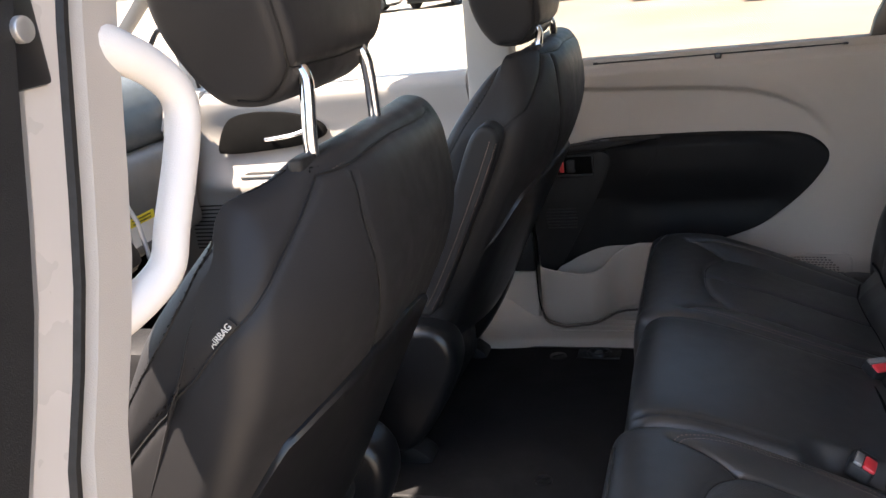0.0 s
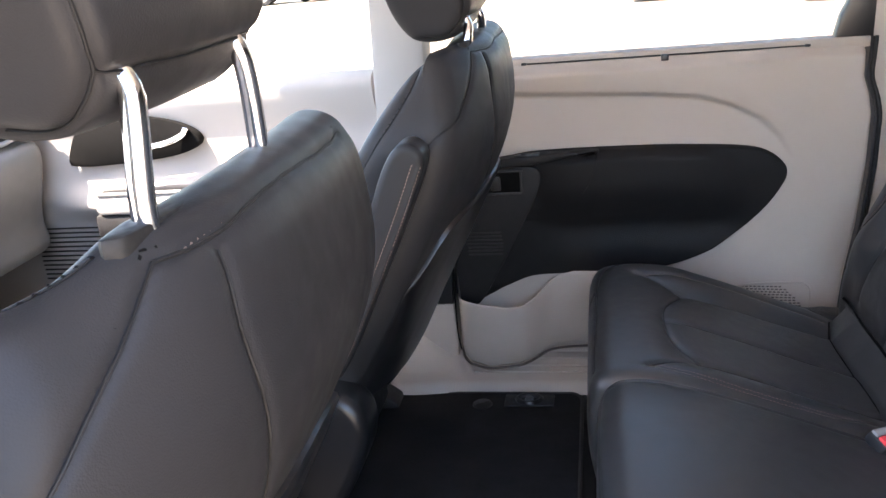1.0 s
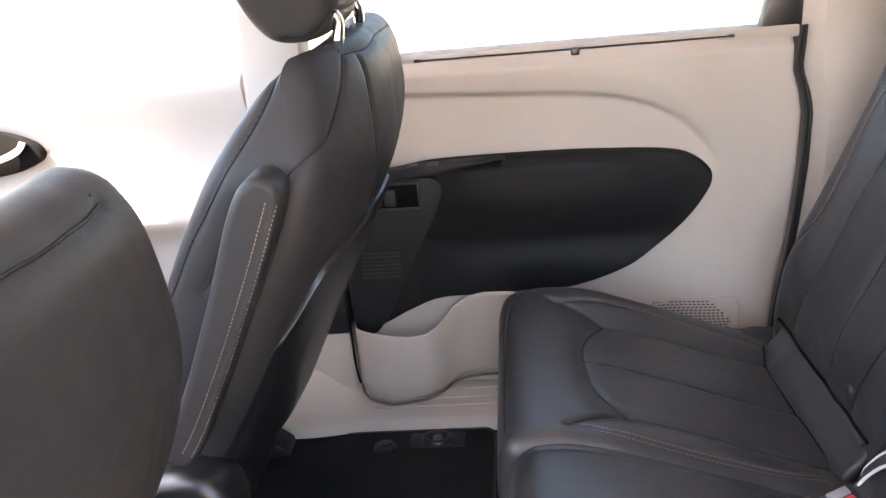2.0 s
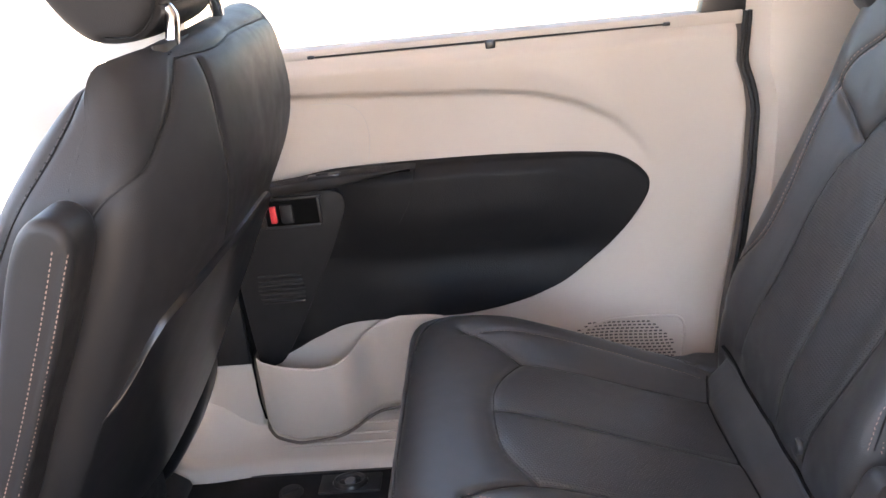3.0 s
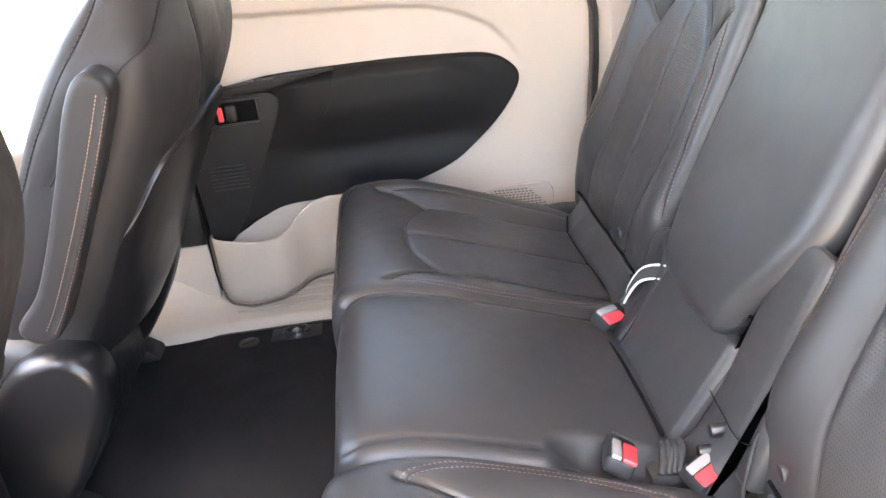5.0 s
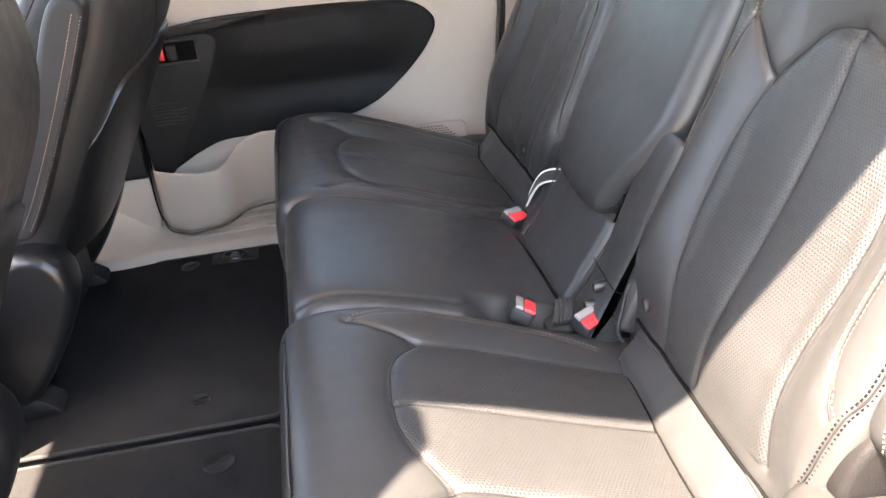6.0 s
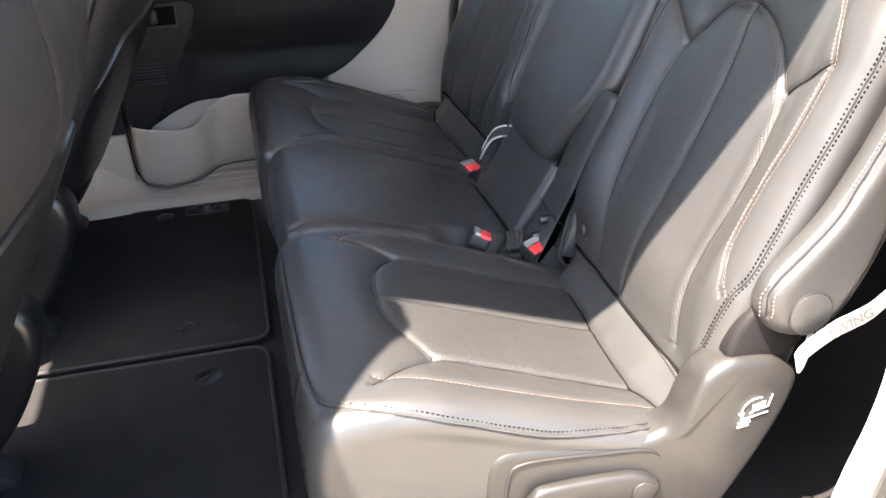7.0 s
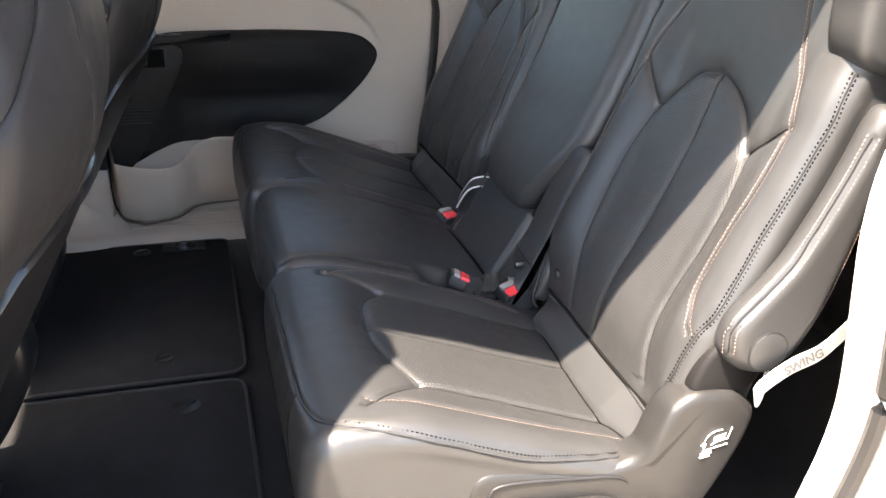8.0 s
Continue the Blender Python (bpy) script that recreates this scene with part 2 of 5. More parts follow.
def inside(q, poly):
    p = np.array(poly, float)
    ins = np.zeros(len(q), bool)
    for (x1, y1), (x2, y2) in zip(p, np.roll(p, -1, axis=0)):
        cross = (y1 > q[:, 1]) != (y2 > q[:, 1])
        ins ^= cross & (q[:, 0] < (x2 - x1) * (q[:, 1] - y1) / (y2 - y1 + 1e-15) + x1)
    return ins


def sunk_outside(q, poly, lines):
    """A weight that runs smoothly from 1 outside an outline to 0.42 within it."""
    d = line_distance(q, lines) * np.where(inside(q, poly), 1, -1)
    return 0.71 - 0.29 * np.clip(d / 0.012, -1, 1)


def ease(v, a, b):
    t = np.clip((v - a) / (b - a), 0, 1)
    return t * t * (3 - 2 * t)


class Pad:
    """An upholstered body: a closed outline in x and z, pulled across y with rounded rims, then shaped."""

    def __init__(self, outline, y0, y1, rim, step=0.005, rim_rows=9, spine=None):
        per = np.sum(np.linalg.norm(np.diff(np.array(list(outline) + [outline[0]]), axis=0), axis=1))
        prof = smooth_line(outline, int(per / step), closed=True)
        area = np.sum(prof[:, 0] * np.roll(prof[:, 1], -1) - np.roll(prof[:, 0], -1) * prof[:, 1])
        if area < 0:
            prof = prof[::-1]
        tan = np.roll(prof, -1, axis=0) - np.roll(prof, 1, axis=0)
        nor = np.stack([tan[:, 1], -tan[:, 0]], 1)
        nor /= np.linalg.norm(nor, axis=1)[:, None]
        ang = np.linspace(0, math.pi / 2, rim_rows)
        mid = max(2, int((y1 - y0 - 2 * rim) / step))
        rows = [(y0 + rim * (1 - math.sin(a)), rim * (1 - math.cos(a))) for a in ang[::-1]]
        rows += [(y, 0.0) for y in np.linspace(y0 + rim, y1 - rim, mid + 1)[1:-1]]
        rows += [(y1 - rim * (1 - math.sin(a)), rim * (1 - math.cos(a))) for a in ang]
        self.P = np.array([[(x - i * nx, y, z - i * nz) for (x, z), (nx, nz) in zip(prof, nor)] for y, i in rows])
        self.open_ends = spine is not None
        if spine is not None:
            # the ends: rows that close from the rim onto a spine line
            line = smooth_line(spine, 160)
            ends = []
            for e in (0, -1):
                ring = self.P[e]
                d = np.linalg.norm(ring[:, None, [0, 2]] - line[None], axis=2)
                core = line[d.argmin(1)]
                rows3 = max(4, int(np.median(d.min(1)) / step))
                block = []
                for f in np.linspace(0, 1, rows3 + 1)[1:]:
                    q = ring.copy()
                    q[:, [0, 2]] = ring[:, [0, 2]] * (1 - f) + core * f
                    block.append(q)
                ends.append(block)
            self.P = np.concatenate([np.array(ends[0][::-1]), self.P, np.array(ends[1])])

    def normals(self):
        du = np.roll(self.P, -1, axis=1) - np.roll(self.P, 1, axis=1)
        dw = np.gradient(self.P, axis=0)
        n = np.cross(dw, du)
        n /= np.linalg.norm(n, axis=2)[:, :, None] + 1e-12
        if self.open_ends:
            for e, inner in ((0, 1), (-1, -2)):
                n[e] = n[inner]
        c = self.P.reshape(-1, 3).mean(0)
        if np.sum(n * (self.P - c)) < 0:
            n = -n
        return n

    def push(self, fn):
        """Moves each point along its normal by fn(points, normals)."""
        n = self.normals()
        h = fn(self.P.reshape(-1, 3), n.reshape(-1, 3)).reshape(self.P.shape[:2])
        self.P = self.P + n * h[:, :, None]
        return self

    def groove(self, lines, axes, side, depth=0.004, width=0.004, puff=0.0, reach=0.02):
        def fn(p, n):
            d = line_distance(p[:, axes], lines)
            on = side(p, n)
            return on * (-depth * np.exp(-(d / width) ** 2) - puff * np.exp(-d / reach))
        return self.push(fn)

    def wrinkle(self, amp, scale, seed=0):
        def fn(p, n):
            return np.array([amp * noise.noise(Vector(q) * scale + Vector((seed, 0, 0))) for q in p])
        return self.push(fn)

    def mesh(self, keep=None):
        """Points and faces; keep(centres, normals) picks the faces of one region, and no ends then."""
        m, k = self.P.shape[:2]
        idx = np.arange(m * k).reshape(m, k)
        q = np.stack([idx[:-1], np.roll(idx, -1, axis=1)[:-1], np.roll(idx, -1, axis=1)[1:], idx[1:]], -1).reshape(-1, 4)
        pts = self.P.reshape(-1, 3)
        return pts, q

    def parts(self, name, mat, parent, regions=(), label=""):
        pts, q = self.mesh()
        nor = self.normals().reshape(-1, 3)
        cen, cn = pts[q].mean(1), nor[q].mean(1)
        left = np.ones(len(q), bool)
        made = []
        for rname, rmat, rlabel, pick in regions:
            on = pick(cen, cn) & left
            left &= ~on
            made.append((rname, q[on], rmat, rlabel))
        m, k = self.P.shape[:2]
        ends = [] if self.open_ends else [tuple(range(k)), tuple(range((m - 1) * k, m * k))[::-1]]
        first = self._emit(name, pts, [tuple(f) for f in q[left]] + ends, mat, parent, label)
        for rname, faces, rmat, rlabel in made:
            self._emit(rname, pts, [tuple(f) for f in faces], rmat, parent, rlabel)
        return first

    def _emit(self, name, pts, faces, mat, parent, label, nor=None):
        used = np.unique(np.concatenate([np.array(f) for f in faces]))
        back = np.zeros(len(pts), int)
        back[used] = np.arange(len(used))
        nor = self.normals().reshape(-1, 3)
        a, b, c = (pts[[f[k] for f in faces[:400]]] for k in range(3))
        turn = np.sum(np.cross(b - a, c - b) * nor[[f[0] for f in faces[:400]]]) < 0
        faces = [tuple(back[list(f)])[::-1] if turn else tuple(back[list(f)]) for f in faces]
        ob = part(name, (pts[used], faces), mat, parent, label)
        if self.open_ends:
            ob.data.normals_split_custom_set_from_vertices([tuple(v) for v in nor[used]])
        return ob

    def trail(self, line, n=60, lift=0.0, side=None):
        """A line of points near the body, drawn onto its surface: points and normals."""
        p, nn = self.P.reshape(-1, 3), self.normals().reshape(-1, 3)
        if side is not None:
            on = side(p, nn)
            p, nn = p[on], nn[on]
        pts, out, nor = smooth_line(line, n), [], []
        for c in pts:
            d = np.linalg.norm(p - c, axis=1)
            near = np.argpartition(d, 8)[:8]
            w = 1 / (d[near] + 1e-3) ** 2
            q = (nn[near] * w[:, None]).sum(0)
            q /= np.linalg.norm(q)
            out.append(((p[near] * w[:, None]).sum(0) / w.sum()))
            nor.append(q)
        out = np.array(out)
        for _ in range(5):
            out[1:-1] = 0.25 * out[:-2] + 0.5 * out[1:-1] + 0.25 * out[2:]
        return out + np.array(nor) * lift, np.array(nor)

    def flat_trail(self, line, axes, side, n=60):
        """The same for a line given over two axes."""
        p, nn = self.P.reshape(-1, 3), self.normals().reshape(-1, 3)
        on = side(p, nn) > 0.5
        p, nn = p[on], nn[on]
        third = [i for i in range(3) if i not in axes][0]
        pts, out = smooth_line(line, n), []
        for c in pts:
            d = np.linalg.norm(p[:, axes] - c, axis=1)
            near = np.argpartition(d, 6)[:6]
            w = 1 / (d[near] + 1e-3)
            q = np.zeros(3)
            q[list(axes)] = c
            q[third] = (p[near, third] * w).sum() / w.sum()
            out.append(q)
        out = np.array(out)
        out[1:-1] = 0.25 * out[:-2] + 0.5 * out[1:-1] + 0.25 * out[2:]
        return out

    def stitch_trail(self, line, n, offset=0.0, pitch=0.0058, size=0.0006, duty=0.62, side=None):
        """Thread dashes along a trail, moved sideways by offset."""
        per = np.sum(np.linalg.norm(np.diff(np.array(line), axis=0), axis=1))
        c, nn = self.trail(line, max(4, int(per / pitch)), 0.0, side)
        t = np.gradient(c, axis=0)
        t /= np.linalg.norm(t, axis=1)[:, None]
        vs, fs = [], []
        for q, u, k in zip(c, t, nn):
            x = np.cross(u, k)
            a, b, m = q + x * offset - u * pitch * duty / 2, q + x * offset + u * pitch * duty / 2, q + x * offset + k * size * 1.4
            i = len(vs)
            vs += [a + x * size * 0.8, a - x * size * 0.8, b + x * size * 0.8, b - x * size * 0.8, m + x * size, m - x * size]
            fs += [(i, i + 1, i + 5, i + 4), (i + 4, i + 5, i + 3, i + 2), (i, i + 4, i + 2), (i + 1, i + 3, i + 5)]
        return vs, fs

    def stitches(self, line, axes, side, offsets=(0.0,), pitch=0.0054, size=0.00062, lift=0.0003, duty=0.62):
        """Thread dashes that lie on the surface along a line, as points and faces."""
        p, n = self.P.reshape(-1, 3), self.normals().reshape(-1, 3)
        on = side(p, n)
        p, n = p[on], n[on]
        third = [i for i in range(3) if i not in axes][0]
        per = np.sum(np.linalg.norm(np.diff(np.array(line), axis=0), axis=1))
        pts = smooth_line(line, max(3, int(per / pitch)))
        tan = np.gradient(pts, axis=0)
        tan /= np.linalg.norm(tan, axis=1)[:, None] + 1e-9
        sidew = np.stack([-tan[:, 1], tan[:, 0]], 1)
        vs, fs = [], []

        def lay(c):
            d = np.linalg.norm(p[:, axes] - c, axis=1)
            near = np.argpartition(d, 5)[:5]
            w = 1 / (d[near] + 5e-4)
            out = np.zeros(3)
            out[list(axes)] = c
            out[third] = (p[near, third] * w).sum() / w.sum()
            nn = (n[near] * w[:, None]).sum(0)
            return out, nn / np.linalg.norm(nn)

        for off in offsets:
            for c, t, s in zip(pts, tan, sidew):
                a, na = lay(c + s * off - t * pitch * duty / 2)
                b, nb = lay(c + s * off + t * pitch * duty / 2)
                if np.linalg.norm(b - a) > pitch * 2.5:
                    continue
                u = (b - a) / (np.linalg.norm(b - a) + 1e-9)
                x = np.cross(u, na)
                mid = (a + b) / 2 + na * size * 1.1
                i = len(vs)
                for e, nn in ((a, na), (b, nb)):
                    vs += [e + x * size * 0.8 + nn * lift, e - x * size * 0.8 + nn * lift]
                vs += [mid + x * size + na * lift, mid - x * size + na * lift]
                fs += [(i, i + 1, i + 5, i + 4), (i + 4, i + 5, i + 3, i + 2), (i, i + 4, i + 2), (i + 1, i + 3, i + 5)]
        return vs, fs


def merged(*pairs):
    vs, fs = [], []
    for v, f in pairs:
        k = len(vs)
        vs += list(v)
        fs += [tuple(i + k for i in q) for q in f]
    return vs, fs

# ---- the place: ground, floor, body of the van ----
FAR = 0.85      # inner face of the far doors
BELT = 0.722    # height of the window line above the cabin floor
GROUND = -0.46

solo("ground", ([(-900, -900, GROUND), (900, -900, GROUND), (900, 900, GROUND), (-900, 900, GROUND)], [(0, 1, 2, 3)]),
     M_ground, "pale sunlit gravel lot round the van", "ground", kind="structure", smooth=False)

# cabin floor, a pan under the carpet lids
solo("floor", box((3.3, 1.72, 0.06), (-0.36, -0.01, -0.045)), M_carpet, "black carpeted van floor", "floor", kind="structure")


def floor_lid(x0, x1, y0, y1, label):
    t = thing("floor_mat", ((x0 + x1) / 2, (y0 + y1) / 2, -0.015), label, "floor mat", "floor mats")
    r = 0.035
    pts = []
    for cx, cy, a in ((x1 - r, y1 - r, 0), (x0 + r, y1 - r, 90), (x0 + r, y0 + r, 180), (x1 - r, y0 + r, 270)):
        for k in range(7):
            w = radians(a + 15 * k)
            pts.append((cx + r * math.cos(w), cy + r * math.sin(w)))
    part("carpet", prism(pts, 2, -0.016, 0.0, 0.004), M_carpet, t)
    ring = [(px, py, -0.001) for px, py in pts]
    part("binding", tube(ring + [ring[0]], 0.0042, 8), M_binding, t, "stitched black carpet edge")
    return t


lid_far = floor_lid(-0.66, -0.078, 0.062, 0.755, "black carpeted floor mat with bound edges")
lid_near = floor_lid(-0.66, -0.085, -0.70, 0.036, "black carpeted floor mat by the open door")


def mat_knob(t, x, y, r=0.026):
    k = part("latch_knob", disc((x, y, 0.0015), r, 2, 0.003, 24, 0.001), M_black_s, t, "flat round black latch knob")
    part("grip", box((r * 1.5, 0.006, 0.004), (x, y, 0.004), 0.0015, Matrix.Rotation(0.5, 4, "Z")), M_black_s, k)


mat_knob(lid_near, -0.198, -0.04)
mat_knob(lid_far, -0.30, 0.70, 0.022)
mat_knob(lid_far, -0.24, 0.145, 0.018)
ax, ay = -0.195, 0.715
anchor = part("latch_plate", box((0.11, 0.05, 0.006), (ax, ay, 0.002), 0.002), M_black, lid_far, "black latch plate with sunken ring")
part("ring", tube([(ax + 0.026 * math.cos(a), ay + 0.018 * math.sin(a), 0.006) for a in np.linspace(0, 2 * math.pi, 25)], 0.006, 8), M_black_s, anchor)
part("pin", disc((ax, ay, 0.007), 0.010, 2, 0.006, 18, 0.002), M_buckle, anchor)

# far sill: a ribbed step between floor and door
nx, rows = 60, [(0.752, -0.004), (0.758, 0.018), (0.770, 0.026), (0.795, 0.030), (0.800, 0.034), (0.815, 0.036), (0.820, 0.040),
                (0.838, 0.043), (0.843, 0.047), (0.862, 0.050), (0.875, 0.075), (0.88, 0.11)]
sv, sf = [], []
for i in range(nx):
    x = -0.62 + 1.28 * i / (nx - 1)
    front = float(1 - ease(np.array(x), -0.47, -0.36))
    for y, z in rows:
        lift = front * 0.10 * max(0, (y - 0.79) / 0.09) ** 1.5
        sv.append((x, y - 0.012 * front, z + lift))
for i in range(nx - 1):
    for j in range(len(rows) - 1):
        a = i * len(rows) + j
        sf.append((a, a + 1, a + len(rows) + 1, a + len(rows)))
solo("trim_sill", (sv, sf), M_beige, "ribbed beige plastic door sill step", "sill", kind="structure")

sill_ribs = thing("trim_sill", (0.1, 0.80, 0.03), "beige raised ribs along the door sill", "sill", kind="structure")
for y, z in ((0.797, 0.0325), (0.817, 0.0385), (0.840, 0.0455)):
    part("rib", tube([(x, y, z) for x in np.linspace(-0.33, 0.55, 12)], 0.0028, 8), M_beige, sill_ribs)

# ---- far sliding door ----
door = thing("door_1", (0.08, FAR, 0.06), "closed sliding door trim, beige with black insert", "door", kind="structure")


def crease(x):
    return np.interp(x, [-0.6, -0.214, -0.047, 0.09, 0.18, 0.243, 0.306, 0.342, 0.37, 0.6],
                     [0.672, 0.665, 0.655, 0.647, 0.636, 0.617, 0.583, 0.546, 0.50, 0.40])


def door_face(x, z):
    """The inner face of the sliding door trim: how far it lies across the van."""
    x, z = np.asarray(x, float), np.asarray(z, float)
    fade = 1 - ease(x, 0.27, 0.40)
    above = 0.7 * ease(z - crease(x), -0.003, 0.010) + 0.3 * ease(z - crease(x), 0.0, 0.05)
    y = FAR + 0.012 - 0.024 * above * fade - 0.010 * (1 - fade)
    y = y + 0.020 * ease(z, BELT - 0.020, BELT + 0.004)
    y = y - 0.012 * np.exp(-((z - 0.10) / 0.10) ** 2)
    return y


def rear_edge(z):
    return np.interp(z, [0.0, 0.066, 0.24, 0.347, 0.479, 0.584, 0.62, 0.659, 0.712, 0.75],
                     [0.462, 0.468, 0.489, 0.506, 0.518, 0.521, 0.515, 0.503, 0.503, 0.503])


us, zs = np.linspace(0, 1, 170), np.linspace(0.062, BELT + 0.004, 130)
dv, df = [], []
for z in zs:
    x0, x1 = -0.365, float(rear_edge(z)) - 0.001
    xs = x0 + (x1 - x0) * us
    ys = door_face(xs, np.full_like(xs, z)) + 0.02 * (ease(us, 0.993, 1.0) + 1 - ease(us, 0, 0.012))
    dv += list(zip(xs, ys, [z] * len(xs)))
for j in range(len(zs) - 1):
    for i in range(len(us) - 1):
        a = j * len(us) + i
        df.append((a, a + 1, a + len(us) + 1, a + len(us)))
part("door_panel", (dv, df), M_beige, door)
part("door_shell", box((0.95, 0.05, 0.70), (0.065, FAR + 0.075, 0.38), 0.004), M_black, door)

INSERT = [(-0.352, 0.52), (-0.30, 0.527), (-0.235, 0.535), (-0.157, 0.541), (-0.061, 0.543), (0.034, 0.543), (0.128, 0.541), (0.221, 0.536), (0.277, 0.531),
          (0.314, 0.523), (0.341, 0.508), (0.360, 0.488), (0.364, 0.471), (0.358, 0.449), (0.331, 0.408), (0.291, 0.364), (0.252, 0.330),
          (0.211, 0.301), (0.160, 0.278), (0.109, 0.262), (0.057, 0.252), (0.006, 0.248), (-0.096, 0.250), (-0.159, 0.249),
          (-0.201, 0.245), (-0.245, 0.228), (-0.280, 0.206), (-0.316, 0.187), (-0.350, 0.186)]


def insert_face(x, z):
    """The black insert: an armrest swell along its top that falls back to a hollow."""
    top = np.interp(x, [-0.35, 0.0, 0.2, 0.36], [0.53, 0.545, 0.54, 0.47])
    swell = 0.020 * ease(z, 0.36, 0.47) * (1 - 0.9 * ease(z, top - 0.03, top + 0.006)) * ease(x, -0.22, -0.08) * (1 - ease(x, 0.15, 0.34))
    hollow = 0.012 * np.exp(-((z - 0.36) / 0.04) ** 2) * ease(x, -0.2, 0.0) * (1 - ease(x, 0.2, 0.33))
    console = 0.018 * (1 - ease(x, -0.235, -0.155)) * ease(z, 0.18, 0.24)
    return FAR - 0.002 - swell + hollow - console


rim = smooth_line(INSERT, 260, closed=True)
core = np.array([(np.clip(x, -0.28, 0.20), 0.40 + 0.25 * (z - 0.40) * 0.3) for x, z in rim])
iv, jf = [], []
rings = 34
for k in range(rings):
    s = (k / (rings - 1)) ** 1.15
    ring = rim * (1 - s) + core * s
    y = insert_face(ring[:, 0], ring[:, 1])
    edge = 0.016 * (1 - ease(np.full(len(rim), s), 0, 0.035))
    iv += [(a, b + c, d) for a, b, c, d in zip(ring[:, 0], y, edge, ring[:, 1])]
n = len(rim)
for k in range(rings - 1):
    for i in range(n):
        q = (i + 1) % n
        jf.append((k * n + i, k * n + q, (k + 1) * n + q, (k + 1) * n + i))
bm = bmesh.new()
vv = [bm.verts.new(v) for v in iv]
for f in jf:
    bm.faces.new([vv[i] for i in f])
bm.faces.new([vv[(rings - 1) * n + i] for i in range(n)])
bmesh.ops.remove_doubles(bm, verts=bm.verts, dist=1e-5)
insert = part("insert", bm, M_vinyl, door, "black vinyl insert with an armrest swell")

# console plate before the insert and the ledge over it
part("console_plate", prism(smooth_line([(-0.351, 0.190), (-0.330, 0.188), (-0.305, 0.196), (-0.262, 0.262), (-0.205, 0.368), (-0.168, 0.440), (-0.152, 0.488), (-0.170, 0.512), (-0.25, 0.512), (-0.351, 0.506)], 90, closed=True), 1, 0.8286, 0.846, 0.0015), M_console, door, "charcoal latch console")
part("ledge", prism(smooth_line([(-0.352, 0.510), (-0.25, 0.514), (-0.16, 0.520), (-0.10, 0.531), (-0.035, 0.5385), (-0.030, 0.5425), (-0.061, 0.5425), (-0.157, 0.5405), (-0.235, 0.5345), (-0.352, 0.522)], 90, closed=True), 1, 0.815, 0.852, 0.0045, 3), M_console, door, "charcoal shelf over the latch")
part("insert_seam", tube([(x, float(insert_face(np.array(x), np.array(z))) - 0.0004, z) for x, z in smooth_line([(-0.030, 0.537), (-0.034, 0.51), (-0.046, 0.475), (-0.065, 0.445)], 20)], 0.0010, 6), M_console, door)
# latch recess with red lock slide, grille slots, switch on the ledge
bezel = part("latch_bezel", join(box((0.10, 0.006, 0.006), (-0.240, 0.826, 0.506), 0.002), box((0.10, 0.006, 0.006), (-0.246, 0.826, 0.456), 0.002),
                                 box((0.006, 0.006, 0.05), (-0.292, 0.826, 0.481), 0.002), box((0.006, 0.006, 0.05), (-0.196, 0.826, 0.481), 0.002)),
             M_black, door, "black latch frame")
# solid block; the shade inside the recess is its colour
part("latch_pocket", box((0.092, 0.012, 0.046), (-0.243, 0.8285, 0.481), 0.003), M_void, door, "latch recess, its shade a near-black block")
part("lock_slide", box((0.011, 0.008, 0.030), (-0.274, 0.822, 0.480), 0.002), M_red, door, "red lock slide")
part("latch_lever", box((0.022, 0.010, 0.034), (-0.251, 0.823, 0.480), 0.004), M_black, door, "black latch lever")
for k in range(7):
    part("grille_slat", box((0.082 - 0.002 * abs(k - 3), 0.004, 0.0035), (-0.285, 0.8275, 0.314 + 0.0085 * k), 0.001), M_rubber, door)
part("window_switch", box((0.055, 0.016, 0.006), (-0.180, 0.828, 0.5385), 0.002, Matrix.Rotation(-0.05, 4, "Y")), M_black_s, door, "small black switch plate")
part("switch_key", box((0.02, 0.010, 0.004), (-0.182, 0.827, 0.5425), 0.0015), M_black, door)

# the map pocket
plan = smooth_line([(-0.358, 0.862), (-0.355, 0.826), (-0.345, 0.800), (-0.318, 0.786), (-0.280, 0.779), (-0.235, 0.779), (-0.203, 0.784), (-0.178, 0.801),
                    (-0.158, 0.823), (-0.138, 0.835), (-0.11, 0.839), (-0.07, 0.842), (-0.02, 0.846), (0.03, 0.853)], 90)
ztop = np.interp(plan[:, 0], [-0.36, -0.345, -0.30, -0.24, -0.205, -0.18, -0.155, -0.12, -0.09, 0.03], [0.213, 0.214, 0.208, 0.200, 0.203, 0.215, 0.236, 0.256, 0.262, 0.256])
zbot = np.interp(plan[:, 0], [-0.36, -0.335, -0.29, -0.22, -0.166, -0.108, 0.03], [0.075, 0.056, 0.048, 0.056, 0.070, 0.074, 0.076])
pv, pf = [], []
levels = [(0, 0.020), (0.03, 0.008), (0.10, 0.0), (0.3, -0.001), (0.5, -0.001), (0.7, 0.0), (0.85, 0.0), (0.95, 0.0), (0.985, 0.001), (1.0, 0.004), (0.985, 0.007), (0.9, 0.008), (0.5, 0.010), (0.1, 0.014)]
for (x, y), t, b in zip(plan, ztop, zbot):
    for s, inn in levels:
        pv.append((x, y + inn, b + (t - b) * s))
L = len(levels)
for i in range(len(plan) - 1):
    for j in range(L - 1):
        a = i * L + j
        pf.append((a, a + 1, a + L + 1, a + L))
part("map_pocket", (pv, pf), M_beige, door, "beige moulded map pocket")

